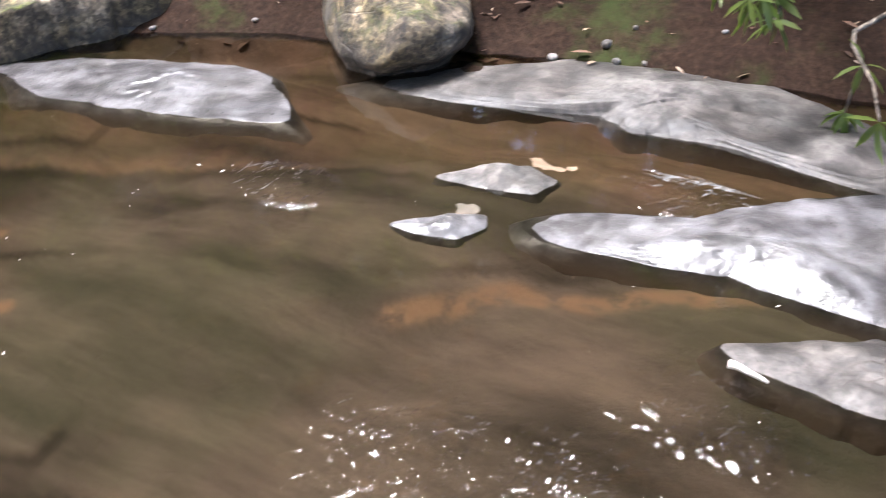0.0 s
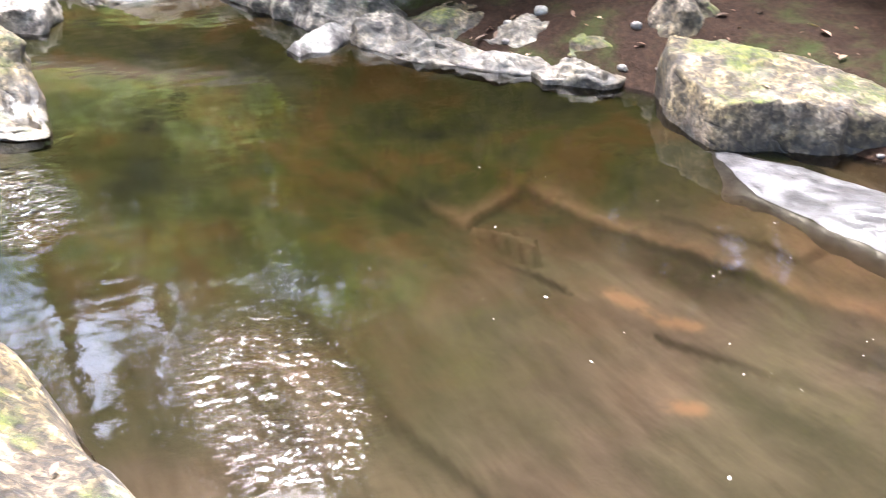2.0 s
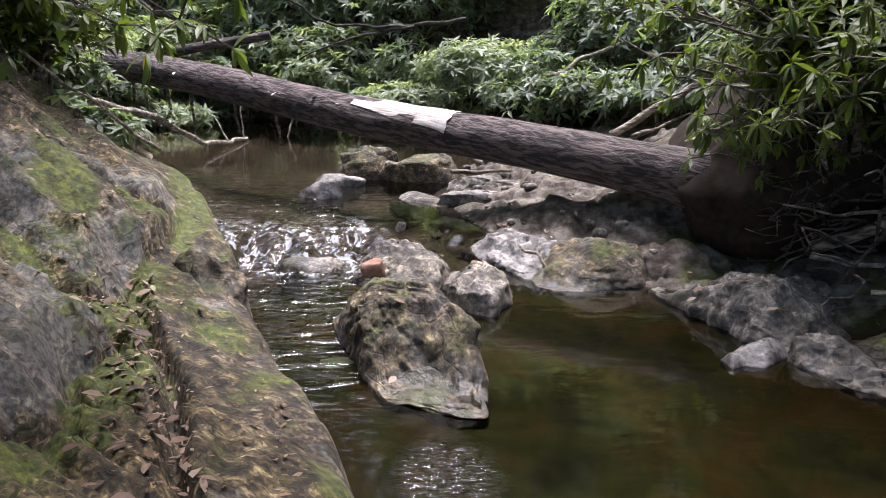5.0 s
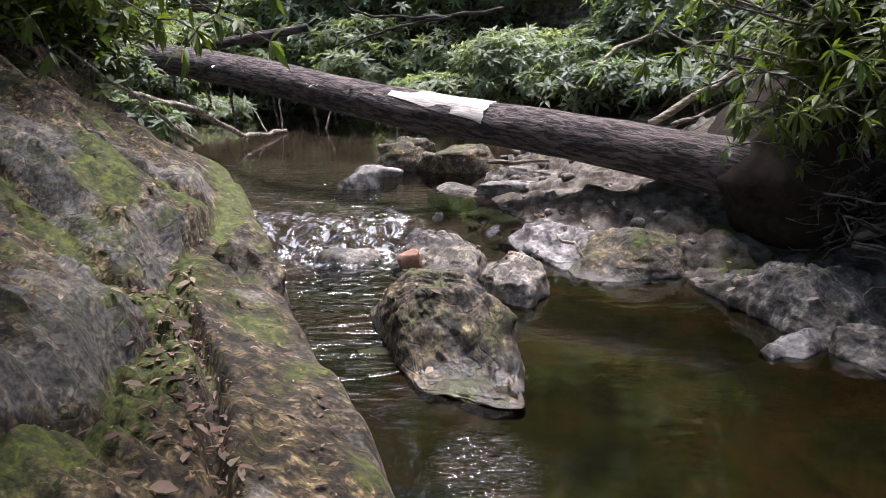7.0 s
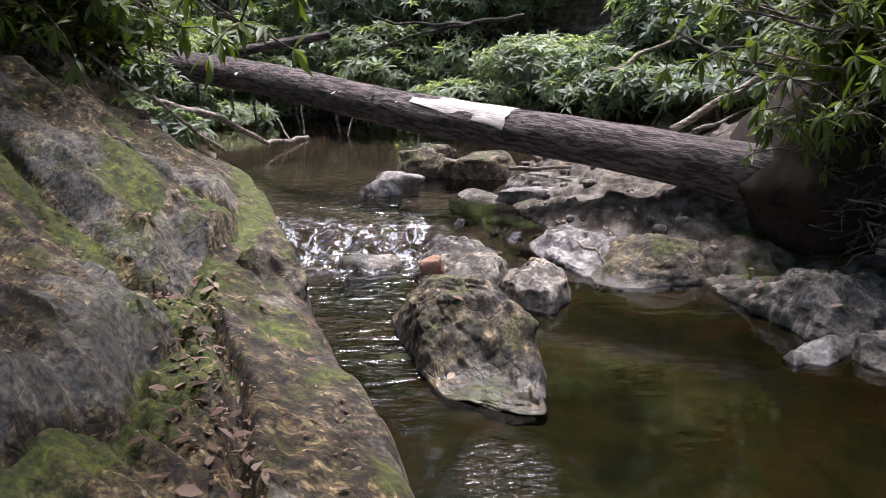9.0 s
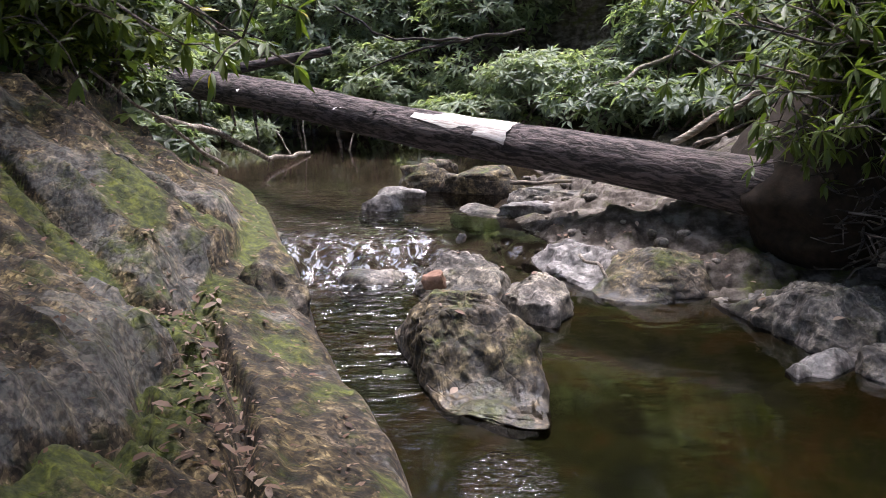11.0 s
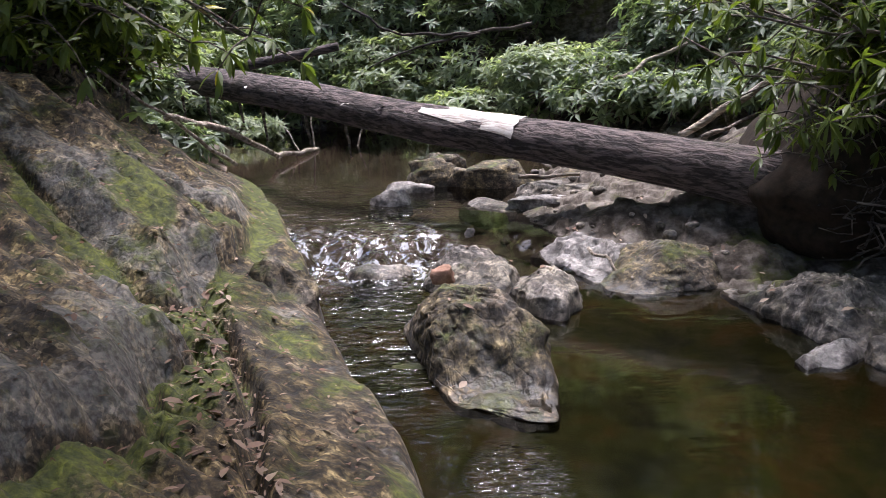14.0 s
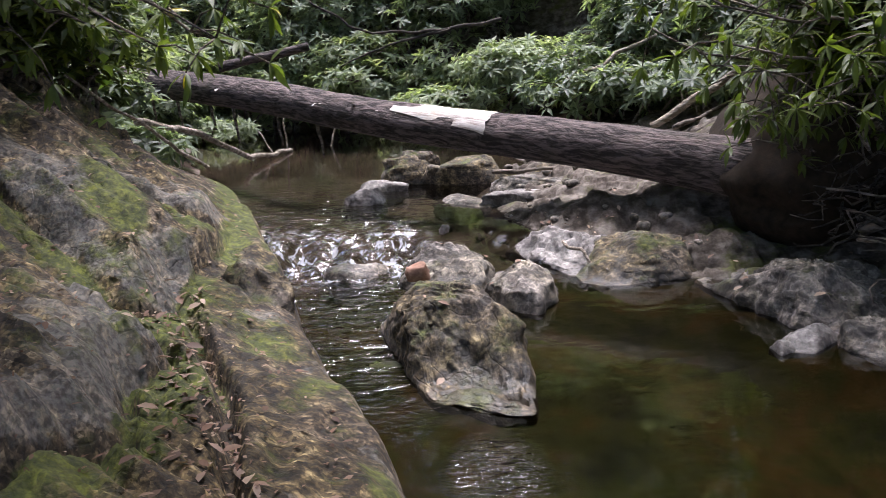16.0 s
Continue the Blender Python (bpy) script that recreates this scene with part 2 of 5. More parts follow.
def ground_material():
    """Silty bedrock under the water, forest soil and moss above it, by the sheet's own mask."""
    m, N, L, P = mat("stream_bed_and_soil")
    pos = where(N)
    lines = noise_tex(N, L, pos, 2.2, 4, 0.5, (2.2, 0.6, 1, 0, 0, 0.28))
    spots = noise_tex(N, L, pos, 9, 6, 0.65)
    fine = noise_tex(N, L, pos, 60, 4, 0.7)
    col = ramp(N, L, lines, (0.28, (0.06, 0.048, 0.039)), (0.44, (0.13, 0.104, 0.085)), (0.58, (0.19, 0.15, 0.122)), (0.76, (0.25, 0.195, 0.155)))
    col = mix(N, L, calc(N, L, "MULTIPLY", band(N, L, spots, 0.55, 0.7), 0.2), col, (0.2, 0.125, 0.075))
    green = noise_tex(N, L, pos, 1.1, 4, 0.5)
    col = mix(N, L, calc(N, L, "MULTIPLY", band(N, L, green, 0.45, 0.58), 0.4), col, (0.11, 0.12, 0.07))
    streak = noise_tex(N, L, pos, 5.5, 7, 0.68, (2.6, 0.45, 1, 0, 0, 0.26))
    col = mix(N, L, 0.42, col, ramp(N, L, streak, (0.34, (0.5, 0.49, 0.48)), (0.5, (0.95, 0.95, 0.95)), (0.66, (1.3, 1.27, 1.22))), "MULTIPLY")
    # olive growth, darkened to stand for thicket shade and dark reflections
    al = N.new("ShaderNodeAttribute")
    al.attribute_name = "algae_shade"
    growth_dimmed = ramp(N, L, noise_tex(N, L, pos, 1.7, 6, 0.62), (0.34, (0.010, 0.016, 0.004)), (0.48, (0.038, 0.045, 0.006)), (0.58, (0.075, 0.046, 0.008)), (0.7, (0.045, 0.056, 0.008)))
    col = mix(N, L, al.outputs["Fac"], col, growth_dimmed)
    patch = noise_tex(N, L, pos, 2.4, 8, 0.7)
    grit = noise_tex(N, L, pos, 38, 6, 0.75)
    soil = ramp(N, L, grit, (0.3, (0.007, 0.0035, 0.002)), (0.5, (0.019, 0.0095, 0.0055)), (0.72, (0.042, 0.024, 0.014)))
    soil = mix(N, L, calc(N, L, "MULTIPLY", band(N, L, patch, 0.48, 0.66), 0.75), soil, (0.03, 0.042, 0.01))
    at = N.new("ShaderNodeAttribute")
    at.attribute_name = "soil"
    edge = band(N, L, calc(N, L, "ADD", at.outputs["Fac"], calc(N, L, "MULTIPLY", calc(N, L, "SUBTRACT", spots, 0.5), 0.8)), 0.35, 0.65)
    st = N.new("ShaderNodeAttribute")
    st.attribute_name = "stone"
    grey = noise_tex(N, L, pos, 9, 6, 0.62, (1, 0.8, 1.5, 0.1, 0.35, 0.25))
    shelf = ramp(N, L, grey, (0.37, (0.045, 0.036, 0.028)), (0.46, (0.08, 0.066, 0.053)), (0.53, (0.125, 0.106, 0.088)), (0.63, (0.2, 0.175, 0.15)))
    shelf = mix(N, L, calc(N, L, "MULTIPLY", band(N, L, patch, 0.52, 0.66), 0.7), shelf, (0.10, 0.115, 0.025))
    soil = mix(N, L, band(N, L, calc(N, L, "ADD", st.outputs["Fac"], calc(N, L, "MULTIPLY", calc(N, L, "SUBTRACT", spots, 0.5), 0.8)), 0.35, 0.65), soil, shelf)
    # orange stains, plus light painted along the crest of ledge A
    rust_lit_crest = N.new("ShaderNodeAttribute")
    rust_lit_crest.attribute_name = "rust_lit_crest"
    stain_and_crest = calc(N, L, "MULTIPLY", rust_lit_crest.outputs["Fac"], band(N, L, spots, 0.3, 0.55))
    col = mix(N, L, stain_and_crest, col, (0.32, 0.205, 0.13))
    # shade painted under the ledge edges, laid over the bed colour
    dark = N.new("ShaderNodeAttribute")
    dark.attribute_name = "seam_shade"
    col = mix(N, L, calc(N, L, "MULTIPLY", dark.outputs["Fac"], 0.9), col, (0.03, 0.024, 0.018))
    wm = N.new("ShaderNodeAttribute")
    wm.attribute_name = "warm"
    col = mix(N, L, calc(N, L, "MULTIPLY", wm.outputs["Fac"], 0.5), col, mix(N, L, 1.0, col, (1.5, 1.0, 0.78), "MULTIPLY"))
    L.new(mix(N, L, edge, col, soil), P.inputs["Base Color"])
    P.inputs["Roughness"].default_value = 0.85
    P.inputs["Specular IOR Level"].default_value = 0.12
    h = calc(N, L, "ADD", calc(N, L, "MULTIPLY", lines, 0.7), calc(N, L, "MULTIPLY", fine, 0.2))
    bump(N, L, P, calc(N, L, "ADD", h, calc(N, L, "MULTIPLY", grit, 0.3)), 0.7, 0.03)
    return m


def bark_material(name, dark, pale, axis_turn=0.0, moss=0.2):
    m, N, L, P = mat(name)
    tc = N.new("ShaderNodeTexCoord").outputs["Object"]
    ridges = noise_tex(N, L, tc, 13, 5, 0.62, (0.5, 2.4, 2.4), 0.5)
    spots = noise_tex(N, L, tc, 3, 5, 0.6)
    fine = noise_tex(N, L, tc, 70, 4, 0.7)
    col = ramp(N, L, ridges, (0.43, dark), (0.5, tuple(0.45 * (a + b) for a, b in zip(dark, pale))), (0.58, pale))
    col = mix(N, L, calc(N, L, "MULTIPLY", band(N, L, spots, 0.56, 0.7), moss), col, (0.08, 0.09, 0.03))
    L.new(col, P.inputs["Base Color"])
    P.inputs["Roughness"].default_value = 0.9
    bump(N, L, P, calc(N, L, "ADD", ridges, calc(N, L, "MULTIPLY", fine, 0.25)), 1.0, 0.03)
    return m


def bare_wood_material():
    m, N, L, P = mat("stripped_wood")
    tc = N.new("ShaderNodeTexCoord").outputs["Object"]
    g = noise_tex(N, L, tc, 26, 7, 0.7, (0.2, 3, 3), 0.2)
    s = noise_tex(N, L, tc, 7, 5, 0.6)
    col = ramp(N, L, g, (0.38, (0.28, 0.225, 0.185)), (0.5, (0.52, 0.47, 0.42)), (0.62, (0.68, 0.64, 0.6)))
    col = mix(N, L, calc(N, L, "MULTIPLY", band(N, L, s, 0.55, 0.72), 0.45), col, (0.34, 0.25, 0.17))
    L.new(col, P.inputs["Base Color"])
    P.inputs["Roughness"].default_value = 0.65
    bump(N, L, P, g, 0.4, 0.01)
    return m


def leaf_material(name, dark, mid, pale, shine=0.38, through_light=0.3):
    m, N, L, P = mat(name)
    rnd = N.new("ShaderNodeNewGeometry").outputs["Random Per Island"]
    pos = where(N)
    n = noise_tex(N, L, pos, 1.3, 3, 0.5)
    v = calc(N, L, "ADD", calc(N, L, "MULTIPLY", rnd, 0.65), calc(N, L, "MULTIPLY", n, 0.35))
    col = ramp(N, L, v, (0.12, dark), (0.5, mid), (0.9, pale))
    fine = noise_tex(N, L, pos, 45, 3, 0.6)
    col = mix(N, L, 0.3, col, ramp(N, L, fine, (0.3, (0.4, 0.4, 0.35)), (0.7, (1, 1, 1))), "MULTIPLY")
    L.new(col, P.inputs["Base Color"])
    P.inputs["Roughness"].default_value = shine
    tr = N.new("ShaderNodeBsdfTranslucent")
    L.new(mix(N, L, 1.0, col, (1.4, 1.5, 0.62), "MULTIPLY"), tr.inputs["Color"])
    ms = N.new("ShaderNodeMixShader")
    ms.inputs[0].default_value = through_light
    L.new(P.outputs[0], ms.inputs[1])
    L.new(tr.outputs[0], ms.inputs[2])
    L.new(ms.outputs[0], N["Material Output"].inputs["Surface"])
    return m


def plain(name, dark, pale, scale=30, rough=0.8):
    m, N, L, P = mat(name)
    pos = where(N)
    n = noise_tex(N, L, pos, scale, 6, 0.7)
    L.new(ramp(N, L, n, (0.3, dark), (0.7, pale)), P.inputs["Base Color"])
    P.inputs["Roughness"].default_value = rough
    P.inputs["Specular IOR Level"].default_value = 0.2
    bump(N, L, P, n, 0.5, 0.01)
    return m


def water_material():
    """Clear brownish stream water: a mirror by Fresnel over a tinted see-through body."""
    m, N, L, P = mat("stream_water")
    N.remove(P)
    pos = where(N)
    body = N.new("ShaderNodeBsdfTransparent")
    body.inputs["Color"].default_value = (0.40, 0.38, 0.34, 1)
    gloss = N.new("ShaderNodeBsdfGlossy")
    gloss.inputs["Roughness"].default_value = 0.02
    gloss.inputs["Color"].default_value = (1, 1, 1, 1)
    fr = N.new("ShaderNodeFresnel")
    fr.inputs["IOR"].default_value = 1.33
    ripples = noise_tex(N, L, pos, 7, 4, 0.55, (1.0, 1.6, 1))
    b = N.new("ShaderNodeBump")
    b.inputs["Strength"].default_value, b.inputs["Distance"].default_value = 1.0, 0.02
    fast = N.new("ShaderNodeAttribute")
    fast.attribute_name = "run"
    eddy = N.new("ShaderNodeAttribute")
    eddy.attribute_name = "glint"
    sparkle = noise_tex(N, L, pos, 16, 2, 0.5, (1.0, 1.5, 1), 0.2)
    chop = noise_tex(N, L, pos, 4.5, 3, 0.5, (0.6, 2.1, 1), 0.35)
    L.new(calc(N, L, "ADD", calc(N, L, "MULTIPLY", ripples, 0.05), calc(N, L, "ADD", calc(N, L, "MULTIPLY", chop, calc(N, L, "MULTIPLY", fast.outputs["Fac"], 3.0)), calc(N, L, "MULTIPLY", sparkle, calc(N, L, "MULTIPLY", eddy.outputs["Fac"], 2.2)))), b.inputs["Height"])
    L.new(b.outputs[0], gloss.inputs["Normal"])
    L.new(b.outputs[0], fr.inputs["Normal"])
    ms = N.new("ShaderNodeMixShader")
    L.new(fr.outputs[0], ms.inputs[0])
    L.new(body.outputs[0], ms.inputs[1])
    L.new(gloss.outputs[0], ms.inputs[2])
    # torn white painted on the riffle, for its sky glints and white water
    foam_glint = N.new("ShaderNodeBsdfDiffuse")
    foam_glint.inputs["Color"].default_value = (0.8, 0.82, 0.84, 1)
    at = N.new("ShaderNodeAttribute")
    at.attribute_name = "foam_glint"
    torn = band(N, L, noise_tex(N, L, pos, 9, 5, 0.65, (1.3, 0.6, 1), 0.6), 0.5, 0.62)
    m2 = N.new("ShaderNodeMixShader")
    L.new(calc(N, L, "MULTIPLY", torn, calc(N, L, "MULTIPLY", at.outputs["Fac"], 0.3)), m2.inputs[0])
    L.new(ms.outputs[0], m2.inputs[1])
    L.new(foam_glint.outputs[0], m2.inputs[2])
    L.new(m2.outputs[0], N["Material Output"].inputs["Surface"])
    return m


ROCK = rock_material("creek_sandstone", (0.09, 0.08, 0.072), (0.19, 0.172, 0.158), (0.33, 0.302, 0.27), 0.35, 0.2)
ROCK_PALE = rock_material("pale_sandstone", (0.125, 0.113, 0.108), (0.24, 0.222, 0.214), (0.4, 0.378, 0.366), 0.1, 0.3, 0.03, speckle=0.3)
ROCK_WET = rock_material("washed_sandstone", (0.06, 0.056, 0.056), (0.105, 0.1, 0.102), (0.17, 0.165, 0.17), 0.0, 0.1, 0.14, 0.1, speckle=0.08, shine=0.52)
ROCK_MOSS = rock_material("mossy_sandstone", (0.06, 0.048, 0.036), (0.125, 0.102, 0.078), (0.23, 0.195, 0.155), 0.75, 0.14, speckle=0.8)
ROCK_BANK = rock_material("bank_sandstone", (0.06, 0.046, 0.032), (0.14, 0.112, 0.08), (0.27, 0.23, 0.18), 0.95, 0.38, masks=True, speckle=0.9)
ROCK_SLAB = rock_material("slab_sandstone", (0.055, 0.049, 0.045), (0.1, 0.09, 0.084), (0.155, 0.142, 0.133), 0.1, 0.15, 0.03, speckle=0.2)
ROCK_RED = plain("red_stone", (0.17, 0.09, 0.06), (0.34, 0.2, 0.14), 40)
GROUND = ground_material()
BARK = bark_material("log_bark", (0.022, 0.016, 0.014), (0.14, 0.108, 0.1), moss=0.1)
TWIG = bark_material("twig_bark", (0.06, 0.048, 0.036), (0.26, 0.21, 0.165))
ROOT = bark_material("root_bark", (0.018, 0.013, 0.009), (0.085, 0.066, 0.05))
DEADWOOD = bark_material("dead_wood", (0.16, 0.125, 0.09), (0.42, 0.36, 0.29), moss=0.05)
BARE = bare_wood_material()
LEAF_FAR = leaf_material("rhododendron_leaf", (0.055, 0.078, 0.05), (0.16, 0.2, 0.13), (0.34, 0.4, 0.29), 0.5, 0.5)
# greyish copy of the far leaf, colour lifted to stand for brighter sky light
LEAF_SKYLIT = leaf_material("rhododendron_leaf_skylit", (0.12, 0.15, 0.095), (0.29, 0.335, 0.23), (0.46, 0.51, 0.39), 0.5, 0.5)
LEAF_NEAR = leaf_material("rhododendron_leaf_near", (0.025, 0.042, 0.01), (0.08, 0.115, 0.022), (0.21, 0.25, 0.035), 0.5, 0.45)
LEAF_TREE = leaf_material("tree_leaf", (0.045, 0.075, 0.015), (0.09, 0.14, 0.03), (0.17, 0.24, 0.05), 0.5, 0.4)
LITTER = leaf_material("dead_leaf", (0.06, 0.032, 0.02), (0.19, 0.105, 0.066), (0.42, 0.32, 0.24), 0.7, 0.1)
WATER = water_material()

# ---------------------------------------------------------------- the lie of the land
XR_Y = (-6, -0.5, 1, 2, 3, 3.6, 4.2, 4.7, 5.2, 6.0, 6.4, 7, 8, 9, 10, 11, 12, 13, 14, 16, 20)
XR_X = (4.4, 3.9, 3.75, 3.5, 3.15, 2.95, 2.5, 2.4, 2.45, 2.35, 1.4, 0.7, 0.6, 0.75, 0.95, 0.95, 0.7, 0.2, -0.8, -4.5, -14)


XL_Y = (-6, 3.34, 3.91, 4.41, 4.94, 5.3, 5.83, 6.74, 8.3, 13, 23)
XL_X = (2.47, -0.06, -0.21, -0.37, -0.54, -0.68, -0.78, -1.03, -1.53, -2.66, -17.4)


def x_left(y):
    """The water's edge under the rock outcrop."""
    return np.interp(y, XL_Y, XL_X)


def x_right(y):
    return np.interp(y, XR_Y, XR_X)


def water_level(y):
    return 0.11 * smooth(6.75, 7.35, y)


def beside(x, y, line):
    """Distance to a broken line in plan, positive on the left of its run."""
    best = np.full(np.shape(x), 1e9)
    sign = np.ones(np.shape(x))
    for (ax, ay), (bx, by) in zip(line, line[1:]):
        dx, dy = bx - ax, by - ay
        t = np.clip(((x - ax) * dx + (y - ay) * dy) / (dx * dx + dy * dy), 0, 1)
        d = np.hypot(x - ax - t * dx, y - ay - t * dy)
        side = np.where(dx * (y - ay) - dy * (x - ax) >= 0, 1.0, -1.0)
        sign = np.where(d < best - 1e-9, side, sign)
        best = np.minimum(best, d)
    return best * sign


# broken edges of the bedrock sheets under the pool, each run from far to near
LEDGE_A = ((1.24, 5.4), (1.42, 4.78), (1.57, 4.2), (1.70, 3.5), (1.80, 3.06), (2.17, 3.25), (2.27, 2.82), (2.37, 2.44), (2.52, 2.05), (2.62, 1.8), (2.71, 1.5), (2.80, 1.15), (2.9, 0.5), (3.0, -0.2), (3.1, -1.5))
LEDGE_L = ((2.0, 2.1), (2.19, 1.58), (2.26, 1.08), (2.42, 0.6), (2.56, 0.32), (2.7, -0.05), (2.9, -1.5))
LEDGE_B = ((2.47, 2.7), (2.49, 2.64), (2.57, 2.38), (2.64, 2.16), (2.78, 2.14))
LEDGE_C = ((1.0, 4.5), (1.19, 4.05), (1.35, 3.91), (1.45, 3.63), (1.56, 3.47), (1.67, 3.21), (1.79, 2.9), (1.9, 2.5))
LEDGE_D = ((0.85, 3.9), (0.95, 3.3), (1.0, 2.9), (1.05, 2.5), (1.08, 2.2), (1.15, 1.85), (1.22, 1.56), (1.35, 1.12), (1.42, 0.9), (1.5, 0.62), (1.75, -0.2), (2.1, -1.5))
LEDGE_E = ((1.3, 1.62), (1.38, 1.37), (1.46, 1.19), (1.54, 1.2))
LEDGE_F = ((2.85, 2.0), (2.94, 1.76), (3.07, 1.43), (3.1, 1.25))


# low rises of the bed that carry the bare slabs: middle, half lengths, turn
SHOALS = ((3.04, 2.2, 0.22, 0.85, 9), (3.72, 0.55, 0.24, 1.0, 6), (3.0, 0.6, 0.08, 0.24, 24), (2.66, 0.66, 0.07, 0.18, 18), (3.06, -0.42, 0.25, 0.85, 8), (2.64, -0.70, 0.15, 0.4, 6))


# gravel heaped round the feet of the rocks that stand in the water
APRONS = ((0.13, 4.9, 0.42, 0.92, 16), (0.58, 6.1, 0.3, 0.45, 10), (1.5, 6.5, 0.55, 0.5, 0), (2.35, 5.5, 0.75, 0.95, 5), (2.2, 4.78, 0.5, 0.3, 0), (2.55, 4.45, 0.5, 0.3, -38), (2.95, 4.0, 0.4, 0.3, -35), (0.2, 6.65, 0.45, 0.5, 0))


def ragged(x, y):
    return x + 0.022 * fbm(x * 3.0, y * 3.0, 3.0, 5), y + 0.03 * fbm(x * 3.0, y * 3.0, 33.0, 5)


def strata(x, y):
    """Sheets of bedrock that step up towards the far shore of the pool."""
    wx, wy = ragged(x, y)
    z = -0.27 + 0.02 * fbm(x * 0.7, y * 0.7, 5.0, 3)
    z += 0.045 * smooth(-0.012, 0.012, beside(wx, wy, LEDGE_D)) + 0.02 * np.clip(beside(wx, wy, LEDGE_D), 0, 0.8)
    z += 0.02 * smooth(-0.012, 0.012, beside(wx, wy, LEDGE_C)) * smooth(2.3, 3.0, y)
    e = beside(wx, wy, LEDGE_L)
    z -= 0.035 * smooth(-0.02, 0.02, e) * np.exp(-np.clip(e, 0, 9) / 0.35)
    e = beside(wx, wy, LEDGE_A)
    z += (0.06 - 0.035 * smooth(2.6, 3.2, y)) * smooth(-0.012, 0.012, e) + 0.035 * np.clip(e, 0, 0.9)
    for line, rise in ((LEDGE_B, 0.035), (LEDGE_E, 0.03), (LEDGE_F, 0.025)):
        e = beside(wx, wy, line)
        z += rise * smooth(-0.01, 0.01, e) * np.exp(-np.clip(np.abs(e), 0, 9) / 0.3)
    for cx, cy, a, b, turn in SHOALS:
        u, v = x - cx, y - cy
        c, t = cos(radians(turn)), sin(radians(turn))
        k = np.hypot((u * c + v * t) / a, (v * c - u * t) / b)
        z = np.maximum(z, -0.018 - 0.3 * a * np.clip(k - 0.9, 0, 9))
    return z


def land(x, y):
    left, right = x_left(y) - x, x - x_right(y)
    lvl = water_level(y)
    mid = np.minimum(-left, -right)
    bed = lvl - 0.05 - np.clip(0.25 * mid, -0.1, 0.09)
    pool = smooth(5.2, 4.0, y)
    bed = bed * (1 - pool) + (np.maximum(strata(x, y), -0.4)) * pool
    for cx, cy, a, b, turn in APRONS:
        u, v = x - cx, y - cy
        c, t = cos(radians(turn)), sin(radians(turn))
        k = np.hypot((u * c + v * t) / a, (v * c - u * t) / b)
        bed = np.maximum(bed, -0.022 - 0.25 * a * np.clip(k - 1, 0, 9))
    r = np.clip(right, 0, 99)
    rise_r = 0.26 * (1 - np.exp(-r / 0.45)) + 0.10 * r + 0.42 * np.clip(r - 1.6, 0, 99) * smooth(30, 6, r) + 0.10 * np.clip(r - 6, 0, 99)
    l = np.clip(left, 0, 99)
    rise_l = 0.30 * l * smooth(40, 4, l) + 0.12 * l
    z = np.where(right > 0, lvl - 0.05 + rise_r, np.where(left > 0, lvl - 0.1 + rise_l, bed))
    # the valley's head beyond the bend
    z = z + 0.28 * np.clip(y - 15.5, 0, 14) * smooth(-12, 2, x + 4) + 0.1 * np.clip(y - 29, 0, 80)
    return z


def stone_shelf(x, y):
    """Where bare rock crops out along the shore and on the bar."""
    r = x - x_right(y)
    return smooth(-0.5, -0.1, r) * smooth(2.3, 1.7, r) * smooth(4.9, 5.5, y) * smooth(12, 11, y) + 0.9 * smooth(12.0, 12.6, y) * smooth(16, 14.5, y) * smooth(-5, -4, x) * smooth(5, 4, x)


def axis(lo, hi, fine_lo, fine_hi, step, grow=1.16):
    a = list(np.arange(fine_lo, fine_hi, step))
    d, p = step, a[-1]
    while p < hi:
        d *= grow
        p += d
        a.append(min(p, hi))
    d, p = step, a[0]
    while p > lo:
        d *= grow
        p -= d
        a.insert(0, max(p, lo))
    return np.array(a)


def ground_height(x, y):
    near = smooth(9, 5, np.hypot(x - 1, y - 5))
    z = land(x, y) + 0.035 * fbm(x * 1.3, y * 1.3, 1.0, 4) + 0.012 * fbm(x * 6, y * 6, 5.0, 3)
    rough = stone_shelf(x, y)
    t = fbm(x * 1.4 + 0.5 * y, y * 1.1, 14.0, 4)
    z = z + rough * (0.045 * (smooth(-0.25, -0.2, t) + smooth(0.0, 0.05, t) + smooth(0.25, 0.3, t) - 1.2) + 0.03 * fbm(x * 5, y * 4, 19.0, 4))
    return z + (1 - near) * 0.15 * fbm(x * 0.25, y * 0.25, 9.0, 3)


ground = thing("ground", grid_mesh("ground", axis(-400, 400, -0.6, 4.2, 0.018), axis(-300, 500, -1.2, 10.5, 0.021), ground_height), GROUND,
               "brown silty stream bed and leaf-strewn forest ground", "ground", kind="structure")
co = np.empty(len(ground.data.vertices) * 3)
ground.data.vertices.foreach_get("co", co)
co = co.reshape(-1, 3)
soil = np.maximum(smooth(-0.6, -0.2, co[:, 0] - x_right(co[:, 1])), smooth(-0.2, 0.3, x_left(co[:, 1]) - co[:, 0])) * smooth(-0.05, 0.02, co[:, 2] - water_level(co[:, 1]))
ground.data.attributes.new("soil", "FLOAT", "POINT").data.foreach_set("value", soil)
ground.data.attributes.new("stone", "FLOAT", "POINT").data.foreach_set("value", stone_shelf(co[:, 0], co[:, 1]))
rust_lit_crest = np.zeros(len(co))
wx, wy = ragged(co[:, 0], co[:, 1])
